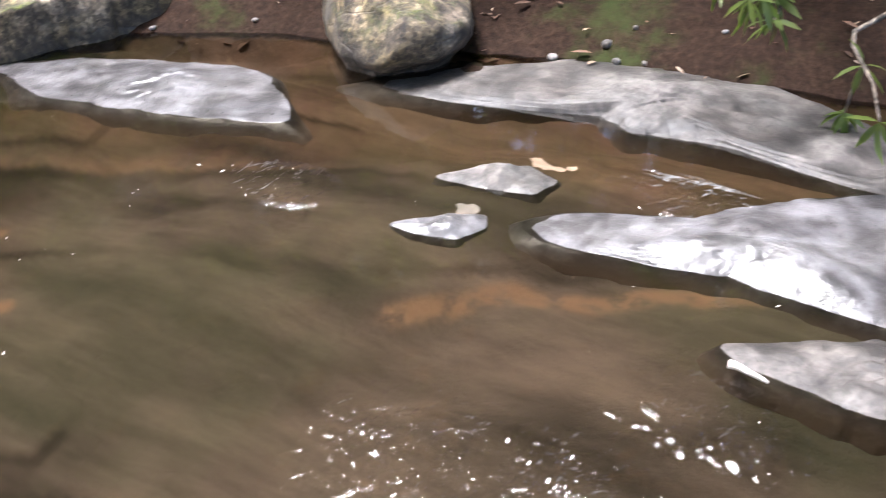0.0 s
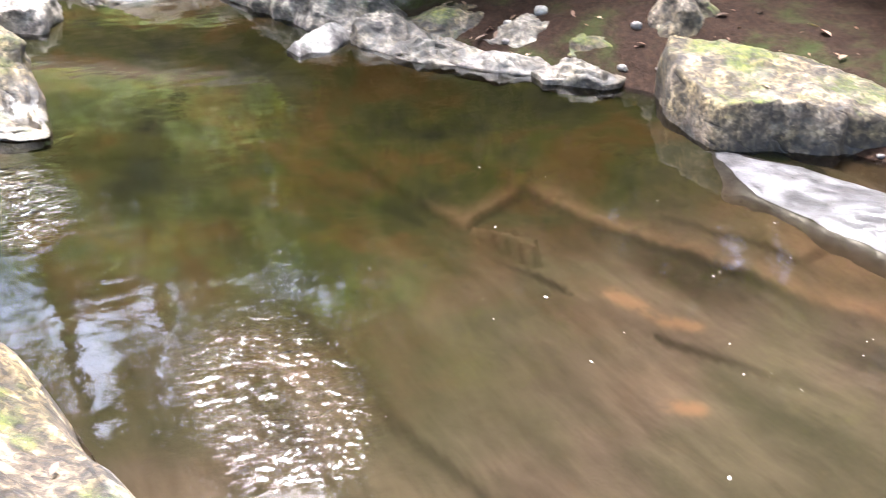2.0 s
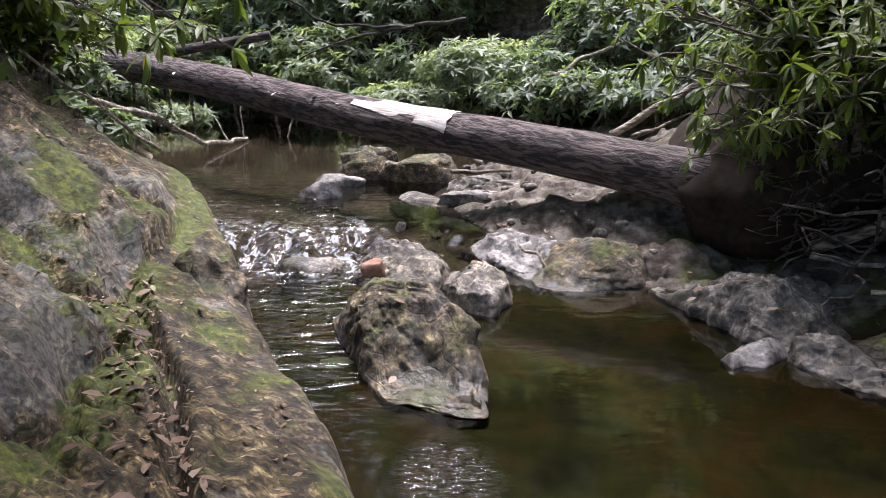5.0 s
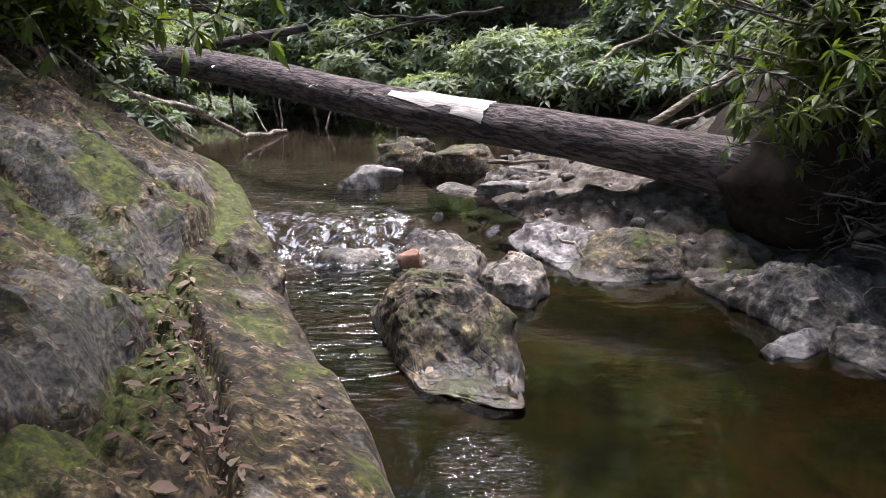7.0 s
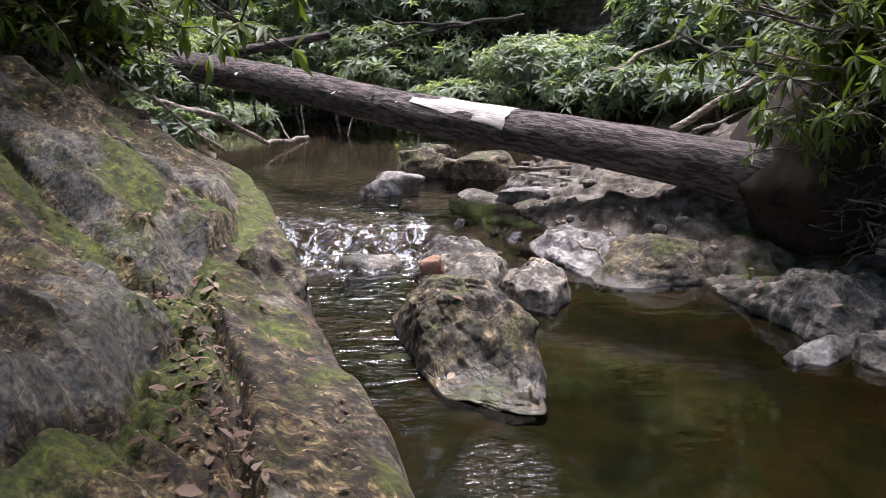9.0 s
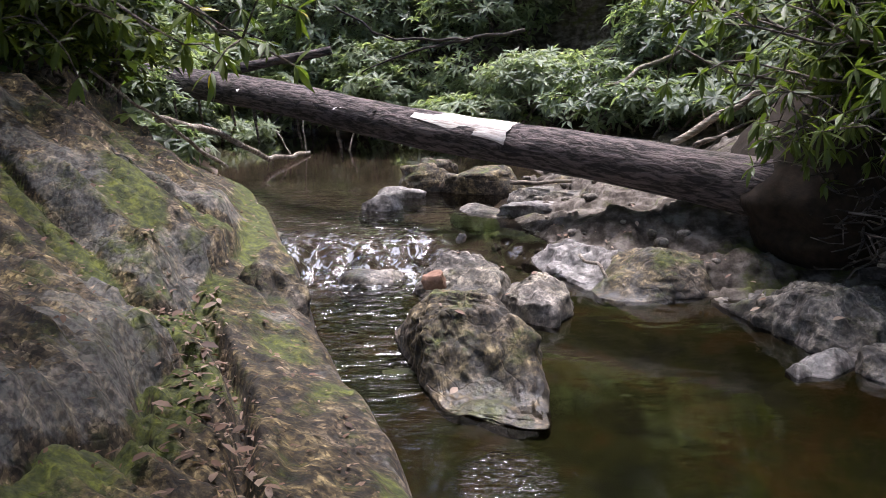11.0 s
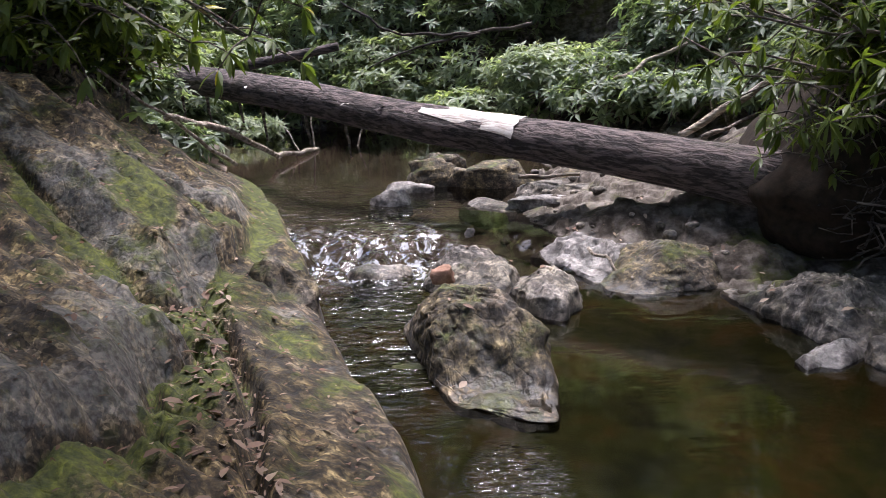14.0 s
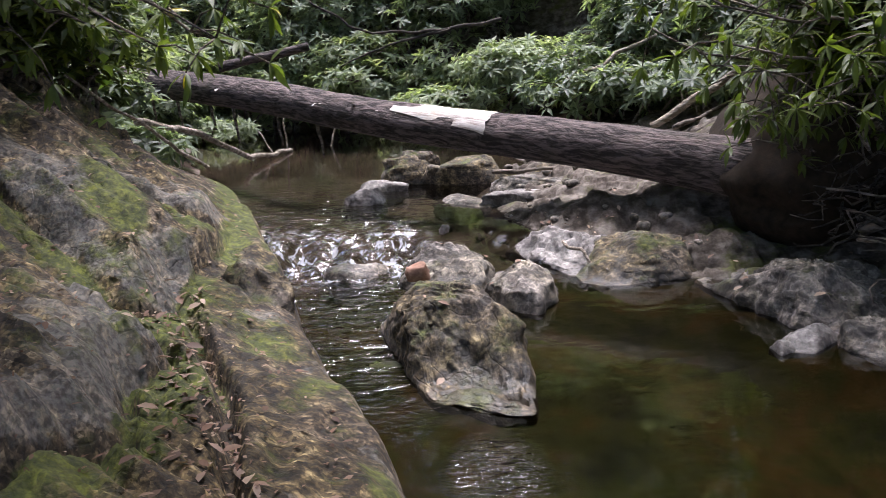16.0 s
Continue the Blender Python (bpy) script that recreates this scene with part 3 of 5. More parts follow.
for line, wide in ((((2.28, 0.6), (2.40, 0.42), (2.49, 0.32), (2.53, 0.07), (2.62, -0.07), (2.7, -0.3)), 0.06), (((2.03, 2.42), (2.08, 2.18), (2.15, 2.09)), 0.05), (((1.83, 1.85), (1.88, 1.77)), 0.045)):
    rust_lit_crest = np.maximum(rust_lit_crest, smooth(wide, wide * 0.3, np.abs(beside(wx, wy, line))))
# painted shade on each ledge's low side: dark core, soft falloff
seam_shade = np.zeros(len(co))
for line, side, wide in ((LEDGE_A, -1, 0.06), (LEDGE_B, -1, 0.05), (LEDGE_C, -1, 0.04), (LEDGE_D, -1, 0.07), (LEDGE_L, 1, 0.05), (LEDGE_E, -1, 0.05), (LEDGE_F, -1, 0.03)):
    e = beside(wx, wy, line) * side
    seam_shade = np.maximum(seam_shade, 0.9 * smooth(-0.012, 0.0, e) * smooth(wide, wide * 0.3, e) + 0.3 * smooth(0.0, 0.02, e) * smooth(0.32, 0.05, e))
# lit crest of ledge A, painted as a pale strip in the same mask
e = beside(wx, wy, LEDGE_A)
rust_lit_crest = np.maximum(rust_lit_crest, 0.38 * smooth(-0.01, 0.01, e) * smooth(0.12, 0.02, e) * smooth(3.4, 3.1, co[:, 1]) * smooth(1.0, 1.7, co[:, 1]))
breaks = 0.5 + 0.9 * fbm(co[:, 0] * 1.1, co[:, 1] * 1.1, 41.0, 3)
ground.data.attributes.new("seam_shade", "FLOAT", "POINT").data.foreach_set("value", np.clip(seam_shade * np.clip(breaks, 0.1, 1.0) * (1 - 0.55 * smooth(2.6, 3.1, co[:, 1])) * smooth(5.5, 4.5, co[:, 1]), 0, 1))
# growth and painted dimming, coming in upstream across the pool
deep = smooth(1.6, 3.4, co[:, 1] + 0.35 * fbm(co[:, 0] * 1.2, co[:, 1] * 1.2, 51.0, 4)) * smooth(7.2, 6.4, co[:, 1])
ground.data.attributes.new("warm", "FLOAT", "POINT").data.foreach_set("value", np.clip(smooth(-0.1, 0.25, beside(wx, wy, LEDGE_A)) * smooth(3.0, 1.9, co[:, 1]), 0, 1))
ground.data.attributes.new("algae_shade", "FLOAT", "POINT").data.foreach_set("value", 0.9 * deep)
ground.data.attributes.new("rust_lit_crest", "FLOAT", "POINT").data.foreach_set("value", rust_lit_crest)


# ---------------------------------------------------------------- water
def riffle_at(x, y):
    return smooth(6.35, 6.75, y) * smooth(8.0, 7.2, y) * smooth(0.1, -0.15, x)


# places where eddies break the surface
GLINTS = ((0.24, 3.6, 0.27), (0.74, 2.15, 0.32), (2.60, 1.2, 0.14), (3.06, 0.0, 0.14), (1.78, 0.03, 0.4), (2.18, -0.36, 0.2))


def run_at(x, y):
    """How strongly the current ruffles the surface."""
    run = smooth(3.7, 4.9, y) * smooth(0.15, -0.2, x) * smooth(10.5, 7.8, y)
    glint = np.maximum.reduce([smooth(r, 0.1, np.hypot(x - a, (y - b) * 0.6)) for a, b, r in GLINTS])
    return run, np.clip(glint * (0.75 + 0.5 * fbm(x * 2.5, y * 2.5, 7.0, 2)), 0, 1)


def water_height(x, y):
    run = smooth(3.9, 5.2, y) * smooth(0.15, -0.2, x) * smooth(9.5, 7.6, y)
    riffle = riffle_at(x, y)
    base = water_level(y + 0.16 * np.sin(x * 9) + 0.1 * np.sin(x * 23 + 1) + 0.15 * fbm(x * 5, y * 3, 1.0, 2))
    w = (0.0006 + 0.006 * run + 0.016 * riffle) * fbm(x * 6, y * 15, 2.0, 3)
    w += (0.0002 + 0.004 * run + 0.006 * riffle) * fbm(x * 14, y * 26, 6.0, 2)
    return base + w


water = thing("water", grid_mesh("water", axis(-30, 7, -1.9, 4.2, 0.022), axis(-8, 22, 1.0, 9.5, 0.022, 1.08), water_height), WATER,
              "clear brown stream water, still pool below a small riffle", "water", kind="structure")
co = np.empty(len(water.data.vertices) * 3)
water.data.vertices.foreach_get("co", co)
co = co.reshape(-1, 3)
# where the riffle's glints and white water are painted
water.data.attributes.new("foam_glint", "FLOAT", "POINT").data.foreach_set("value", riffle_at(co[:, 0], co[:, 1]))
for key, values in zip(("run", "glint"), run_at(co[:, 0], co[:, 1])):
    water.data.attributes.new(key, "FLOAT", "POINT").data.foreach_set("value", np.clip(values, 0, 1))


# ---------------------------------------------------------------- rocks
def ball(level):
    bm = bmesh.new()
    bmesh.ops.create_icosphere(bm, subdivisions=level, radius=1.0)
    v = np.array([q.co[:] for q in bm.verts])
    f = [[q.index for q in p.verts] for p in bm.faces]
    bm.free()
    return v, f


BALLS = {k: ball(k) for k in (2, 3, 4, 5)}


def rock_mesh(size, seed, level=4, cuts=9, rough=0.09, square=0.55, flat_top=0.0, ragged=0.0, fall=0.0, flare=0.0, perched=False, under=0.22):
    """A weathered block of the given size (whole lengths) about its middle; below that it goes straight down into the bed."""
    v, f = BALLS[level]
    r = random.Random(seed)
    p = np.sign(v) * np.abs(v) ** square
    p /= np.abs(p).max(0)
    for _ in range(cuts):
        n = np.array([r.gauss(0, 1), r.gauss(0, 1), abs(r.gauss(0, 0.8))])
        n /= np.linalg.norm(n)
        over = np.clip(p @ n - r.uniform(0.6, 0.9), 0, None)
        p = p - np.outer(over * 0.9, n)
    if flat_top:
        p[:, 2] = np.where(p[:, 2] > flat_top, flat_top + (p[:, 2] - flat_top) * 0.2, p[:, 2])
    low = np.clip(-v[:, 2], 0, 0.92)
    p[:, :2] *= (1 / np.sqrt(1 - low * low) ** (0.9 if flare else 0.3) * (1 + (flare * low if flare else -under * smooth(0.0, 0.35, low))))[:, None]
    half = np.array(size) / 2
    q = p * half
    q[:, 2] *= np.where(q[:, 2] < 0, 1.0 if perched else max(1.0, (0.16 if flare else 0.26) / half[2]), 1.0)
    q[:, 2] -= fall * np.clip(-q[:, 1] / half[1], -1, 1) * half[2] * (q[:, 2] > 0)
    s = 1.0 / max(size)
    d1 = fbm(q[:, 0] * 2.4 * s + seed, q[:, 1] * 2.4 * s, q[:, 2] * 2.4 * s, 4)
    d2 = fbm(q[:, 0] * 11 + seed, q[:, 1] * 7, q[:, 2] * 16, 4)
    small = min(min(size), 0.5)
    q = q + v * (d1 * rough * 1.7 * min(size))[:, None] + v * (d2 * rough * 0.5 * small)[:, None]
    if ragged:
        e = fbm(q[:, 0] * 3.2 + seed * 1.7, q[:, 1] * 2.2, 0.3, 4)
        q[:, :2] += v[:, :2] * (e * ragged)[:, None]
    return mesh_of("rock", q.tolist(), f)


def rock(name, place, size, turn, seed, material, label, tilt=(0, 0), level=4, **kw):
    me = rock_mesh(size, seed, level, **kw)
    return thing(name, me, material, label, "rock", m=pose(*place, tilt[0], tilt[1], turn))


LEAF_SPOTS = []


def shore_rock(name, outline, tops, seed, material, label, edge=0.35, rough=0.02, ledges=0.4, deep=0.3, base=0.0, around=132, rings=36, rim=0.62, flare=1.04, facets=12):
    """A rock with a given outline at the waterline and a top cut by sloping planes (height at the middle, slope in x, slope in y); edge: how far its rounded rim reaches in."""
    cx, cy = sum(p[0] for p in outline) / len(outline), sum(p[1] for p in outline) / len(outline)
    ang = np.linspace(0, 2 * pi, around, endpoint=False)
    c, t = np.cos(ang), np.sin(ang)
    far = np.zeros(around)
    for (ax, ay), (bx, by) in zip(outline, outline[1:] + outline[:1]):
        ux, uy, wx, wy = ax - cx, ay - cy, bx - ax, by - ay
        det = c * wy - t * wx
        det = np.where(np.abs(det) < 1e-9, 1e-9, det)
        d, k = (ux * wy - uy * wx) / det, (ux * t - uy * c) / det
        far = np.where((d > 0) & (k >= -1e-6) & (k <= 1 + 1e-6), np.maximum(far, d), far)
    far = 0.5 * far + 0.25 * (np.roll(far, 1) + np.roll(far, -1))
    size = float(far.mean())
    rnd = random.Random(seed)
    high = min(h for h, _, _ in tops)
    tops = tops + [(high * rnd.uniform(1.0, 1.25), rnd.gauss(0, 0.35) * high / size, rnd.gauss(0, 0.35) * high / size) for _ in range(min(5, facets))]
    for _ in range(max(0, facets - 5)):
        a, k = rnd.uniform(0, 6.283), rnd.uniform(0.9, 1.7) * high / size
        tops.append((high * rnd.uniform(1.15, 1.5), -k * cos(a), -k * sin(a)))
    far = far * (1 + 0.05 * fbm(c * 2 + seed, t * 2, 0.0, 4)) + 0.4 * rough * fbm(c * size * 9, t * size * 9, seed, 3)
    reach = 1 + 0.3 * (flare - 1)
    V = [(c * far * flare, t * far * flare, np.full(around, -deep)), (c * far * reach, t * far * reach, np.full(around, -0.05))]
    for j in range(rings):
        u = (j / rings) ** 1.35
        x, y = c * far * (1 - u), t * far * (1 - u)
        top = np.min([h + sx * x + sy * y for h, sx, sy in tops], 0)
        w = (1 - (1 - min(1.0, u / edge)) ** 2.2) ** rim
        k = 0.7 * fbm(x * 3 + seed, y * 3, 0.0, 4) + 0.6 * fbm(x * 10 + seed, y * 10, 3.0, 4) + 0.35 * fbm(x * 26 + seed, y * 26, 5.0, 2)
        q = fbm(x * 2.6 + seed, y * 2.6 + x * 1.5, 8.0, 4)
        step = smooth(-0.22, -0.17, q) + smooth(0.02, 0.06, q) + smooth(0.26, 0.3, q) - 1.5
        V.append((x + c * rough * 1.3 * fbm(x * 7, y * 7, top * w * 9 + seed, 4), y + t * rough * 1.3 * fbm(x * 7, y * 7, top * w * 9 + seed, 4), np.maximum(top, 0.015) * w + rough * float(smooth(0.0, 1.1 * edge, u) * 0.85 + 0.15) * (k + ledges * 1.2 * step)))
    verts = np.concatenate([np.stack(r, -1) for r in V]).tolist()
    verts.append((0, 0, float(np.min([h for h, _, _ in tops]))))
    n = len(V)
    for _ in range(int(10 * size * size * 3.14) if high > 0.1 else 0):
        x, y, z = verts[rnd.randint(8 * around, n * around - 1)]
        LEAF_SPOTS.append((cx + x, cy + y, base + z))
    faces = [(j * around + i, j * around + (i + 1) % around, (j + 1) * around + (i + 1) % around, (j + 1) * around + i) for j in range(n - 1) for i in range(around)]
    faces += [((n - 1) * around + i, (n - 1) * around + (i + 1) % around, n * around) for i in range(around)]
    faces.append(tuple(range(around))[::-1])
    return thing(name, mesh_of("rock", verts, faces), material, label, "rock", m=pose(cx, cy, base))


shore_rock("boulder", [(-0.30, 5.62), (-0.27, 5.48), (-0.21, 5.1), (-0.11, 4.72), (-0.02, 4.41), (0.14, 4.29), (0.28, 4.2), (0.46, 4.14), (0.50, 4.5), (0.49, 4.99), (0.42, 5.4), (0.15, 5.75), (-0.1, 5.8)],
           [(0.37, -0.10, 0.06), (0.58, 0.9, 0.1), (0.42, -0.42, 0.05), (0.46, -0.1, 0.52), (0.5, 0.0, -0.35)], 3, ROCK_MOSS, "grey-brown boulder with mossy top standing in the stream", edge=0.16, rough=0.026, ledges=0.55, around=190, rings=60)
rock("small_stone", (-0.05, 5.40, 0.36), (0.17, 0.11, 0.10), 12, 5, ROCK_RED, "small reddish stone lying on the boulder's upper end", level=3, perched=True)
shore_rock("rock", [(-0.19, 6.35), (-0.17, 6.6), (-0.13, 7.0), (0.1, 7.3), (0.38, 7.15), (0.45, 6.6), (0.36, 6.05), (0.12, 5.98)], [(0.18, 0.0, 0.05)], 8, ROCK, "low grey rock rising from the water by the riffle", edge=0.25, rough=0.03)
rock("small_stone", (0.13, 6.95, 0.24), (0.08, 0.07, 0.07), 0, 9, ROCK_PALE, "little pale stone perched on a low rock", level=3, perched=True)
shore_rock("rock", [(0.35, 6.15), (0.39, 5.92), (0.5, 5.66), (0.65, 5.6), (0.78, 5.88), (0.80, 6.25), (0.7, 6.6), (0.45, 6.6)], [(0.20, -0.10, 0.05), (0.21, 0.5, 0.1), (0.24, -0.45, 0.3)], 12, ROCK, "grey rock with fallen leaves on its flat top", edge=0.16, rough=0.026)
shore_rock("rock", [(0.58, 7.13), (0.84, 6.62), (0.93, 6.38), (1.08, 6.42), (1.26, 6.6), (1.55, 6.9), (1.5, 7.35), (1.09, 7.7), (0.72, 7.5)], [(0.13, 0.05, 0.02)], 15, ROCK_PALE, "pale weathered rock bare on top", edge=0.28, rough=0.032, ledges=0.8)
shore_rock("rock", [(0.97, 6.24), (1.09, 6.11), (1.25, 6.10), (1.47, 6.13), (1.67, 6.20), (1.90, 6.5), (1.88, 6.95), (1.5, 7.15), (1.1, 7.0)], [(0.24, 0.06, 0.05), (0.25, 0.45, 0.12), (0.3, -0.25, 0.1)], 18, ROCK_MOSS, "rounded grey rock with dark wet end at the pool", edge=0.34, rough=0.02, ledges=0.3)
shore_rock("rock", [(1.67, 6.15), (1.71, 5.91), (1.77, 5.71), (1.84, 5.46), (1.90, 5.21), (1.97, 5.05), (2.12, 4.96), (2.5, 4.72), (3.0, 4.8), (3.2, 5.5), (2.7, 6.2), (2.0, 6.4)], [(0.25, 0.09, -0.03), (0.25, 0.30, 0.02)], 22, ROCK, "broad sloping grey rock on the pool's shore", edge=0.3, rough=0.034, ledges=0.7, around=180, rings=50)
shore_rock("rock", [(1.80, 4.93), (1.90, 5.04), (2.1, 5.06), (2.14, 4.93), (2.03, 4.83), (1.89, 4.70), (1.80, 4.76)], [(0.09, 0.1, 0.15)], 24, ROCK_PALE, "pale angular rock at the waterline", edge=0.25, rough=0.012)
shore_rock("small_stone", [(1.71, 4.84), (1.80, 4.89), (1.825, 4.76), (1.73, 4.70)], [(0.055, 0.0, 0.1)], 25, ROCK_PALE, "flat pale stone at the waterline", edge=0.3, rough=0.006, deep=0.1)
shore_rock("rock", [(2.05, 4.80), (2.13, 5.0), (2.35, 5.02), (2.52, 4.8), (2.42, 4.58), (2.17, 4.54)], [(0.13, 0.1, 0.2)], 28, ROCK, "grey wet rock at the waterline", edge=0.3, rough=0.02)
shore_rock("rock", [(0.62, 7.95), (0.73, 7.55), (1.0, 7.3), (1.6, 7.15), (2.0, 6.6), (2.6, 6.5), (3.0, 7.2), (2.7, 8.1), (2.2, 8.35), (1.1, 8.4)], [(0.15, 0.05, -0.01)], 31, ROCK, "broad mossy rock shelf beneath the fallen log", edge=0.3, rough=0.035, ledges=1.0, around=180, rings=50)
rock("rock", (1.8, 8.7, 0.12), (1.9, 0.9, 0.36), -8, 33, ROCK, "flat grey rock beyond the log", (0, 0), 5, flat_top=0.5, ragged=0.15)
rock("rock", (0.95, 8.35, 0.08), (1.2, 0.6, 0.28), -10, 36, ROCK_PALE, "low pale rock washed by the stream", (0, 0), 4, ragged=0.1)
rock("rock", (0.38, 8.5, 0.07), (0.4, 0.95, 0.2), 28, 38, ROCK, "long low rock just above the water", (0, 0), 4)
rock("rock", (-0.53, 8.72, 0.10), (0.44, 0.26, 0.3), -4, 41, ROCK_PALE, "small pale rock alone in the stream", (0, 0), 4)
rock("rock", (-0.22, 9.7, 0.13), (0.5, 0.5, 0.5), 30, 44, ROCK_MOSS, "moss-covered rock on the gravel bar", (0, 0), 4)
rock("rock", (-0.03, 10.1, 0.18), (0.4, 0.34, 0.4), 10, 45, ROCK_MOSS, "upright moss-covered rock on the gravel bar", (0, 0), 4)
rock("rock", (0.40, 9.6, 0.14), (0.95, 0.6, 0.56), -6, 47, ROCK_MOSS, "flat-topped mossy block on the gravel bar", (0, 0), 4, flat_top=0.5, square=0.42)
rock("rock", (-0.42, 9.35, 0.11), (0.5, 0.3, 0.2), 10, 49, ROCK_PALE, "flat pale rock at the edge of the bar")
rock("rock", (1.15, 9.3, 0.13), (0.45, 0.4, 0.4), 20, 51, ROCK_MOSS, "mossy rock on the gravel bar")
rock("rock", (0.88, 9.0, 0.11), (0.6, 0.3, 0.24), -12, 53, ROCK, "flat reddish-grey rock on the gravel bar")
rock("rock", (-1.36, 7.75, 0.09), (0.34, 0.2, 0.12), 0, 55, ROCK, "dark wet rock barely above the water", level=3)
rock("rock", (-0.45, 6.72, 0.0), (0.5, 0.3, 0.16), 20, 57, ROCK, "dark wet rock under the little fall", level=3)
shore_rock("rock", [(-1.22, 5.5), (-1.1, 5.95), (-0.9, 5.9), (-0.74, 5.4), (-0.66, 5.0), (-0.74, 4.7), (-0.98, 4.5), (-1.15, 4.9)], [(0.50, -0.2, 0.0), (0.52, -0.1, 0.35), (0.5, -0.45, -0.1)], 58, ROCK_MOSS, "mossy knob of rock overhanging the fast water", edge=0.2, rough=0.03)
# the shore from the broad rock to the block
for k, (x, y, sx, sy, sz, turn) in enumerate([(2.36, 4.46, 0.62, 0.26, 0.06, -35), (2.62, 4.16, 0.7, 0.24, 0.05, -45), (2.84, 3.84, 0.55, 0.22, 0.05, -40), (2.62, 4.80, 0.9, 0.5, 0.12, -30),
                                               (2.95, 4.45, 0.85, 0.5, 0.10, -35), (3.18, 4.02, 0.8, 0.5, 0.13, -35), (3.1, 5.05, 0.8, 0.6, 0.3, 20), (3.42, 3.85, 0.5, 0.4, 0.3, 30)]):
    q = random.Random(140 + k)
    ring = [(cos(a) * sx * 0.5 * q.uniform(0.75, 1.15), sin(a) * sy * 0.6 * q.uniform(0.75, 1.15)) for a in [6.283 * (i + q.uniform(-0.25, 0.25)) / 8 for i in range(8)]]
    c, t = cos(radians(turn)), sin(radians(turn))
    shore_rock("rock", [(x + u * c - v * t, y + u * t + v * c) for u, v in ring], [(sz, q.uniform(0.0, 0.2), q.uniform(0.0, 0.2))], 140 + k, (ROCK, ROCK_MOSS)[(0, 0, 0, 1, 0, 1, 1, 1)[k]],
               "weathered grey rock on the pool's stony shore", edge=0.4, rough=0.022, ledges=0.8, base=0.10 * max(0, x - 2.6), around=90, rings=24)
# the far shore of the pool
shore_rock("rock", [(2.84, 2.93), (3.0, 2.82), (3.2, 2.70), (3.5, 2.54), (3.9, 2.6), (4.0, 3.1), (3.6, 3.6), (3.1, 3.6), (2.92, 3.3)], [(0.24, 0.05, 0.06)], 61, ROCK_MOSS, "squared pale-fronted rock block on the shore", facets=2, rim=0.4, edge=0.07, rough=0.016, ledges=0.5)
shore_rock("rock_slab", [(2.85, 2.95), (3.07, 2.63), (3.27, 2.0), (3.26, 1.75), (3.1, 1.55), (2.95, 1.44), (2.80, 1.95), (2.72, 2.52)], [(0.035, 0.10, 0.0)], 63, ROCK_WET, "wet white-shining flat rock slab in shallow water", rim=1.15, flare=1.5, edge=0.9, rough=0.007, ledges=0.5)
rock("boulder", (3.74, 1.52, 0.12), (0.66, 0.95, 0.48), -52, 65, ROCK_MOSS, "smooth greenish boulder on the muddy shore", (0, 0), 5, square=0.8, cuts=5, rough=0.04)
rock("boulder", (4.35, 2.7, 0.3), (0.9, 0.7, 0.6), 12, 66, ROCK_MOSS, "mossy boulder on the muddy shore", (0, 0), 4, square=0.7, cuts=6)
shore_rock("rock_slab", [(3.31, 1.46), (3.68, 1.06), (3.97, 0.58), (4.03, 0.2), (3.84, -0.24), (3.71, -0.5), (3.4, -1.0), (3.28, -0.55), (3.44, -0.02), (3.39, 0.33), (3.47, 0.47), (3.38, 0.78), (3.32, 1.22)], [(0.06, 0.10, 0.0)], 67, ROCK_SLAB,
           "long pale flat rock slab with cracked end", rim=1.15, flare=1.5, edge=0.6, rough=0.010, ledges=0.8)
shore_rock("rock", [(2.84, 0.80), (2.95, 0.70), (3.05, 0.53), (2.99, 0.40), (2.88, 0.44), (2.85, 0.62)], [(0.045, 0.1, 0.0)], 69, ROCK_SLAB, "slim grey stone in shallow running water", rim=1.15, flare=1.5, edge=0.6, rough=0.006, around=80, rings=20)
shore_rock("small_stone", [(2.54, 0.78), (2.68, 0.63), (2.72, 0.52), (2.65, 0.49), (2.56, 0.54), (2.53, 0.66)], [(0.03, 0.1, 0.0)], 71, ROCK_WET, "small white stone breaking the shallow water", rim=1.15, flare=1.5, edge=0.6, rough=0.006, around=80, rings=20)
shore_rock("rock_slab", [(2.72, 0.44), (2.84, 0.31), (2.97, -0.03), (3.06, -0.11), (3.36, -0.5), (3.3, -1.3), (2.8, -1.3), (2.68, -0.63), (2.70, -0.33), (2.72, -0.22), (2.68, -0.02), (2.68, 0.12), (2.64, 0.31)], [(0.05, 0.13, -0.02)], 73, ROCK_WET,
           "broad pale flat rock slab in the stream", rim=1.15, flare=1.5, edge=0.9, rough=0.008, ledges=0.6)
shore_rock("rock_slab", [(2.43, -0.27), (2.52, -0.44), (2.62, -0.62), (2.62, -1.1), (2.4, -1.2), (2.34, -0.69), (2.35, -0.48), (2.38, -0.35)], [(0.03, 0.08, 0.0)], 75, ROCK_SLAB, "dark wet flat rock slab in the stream", rim=1.15, flare=1.5, edge=0.5, rough=0.01)


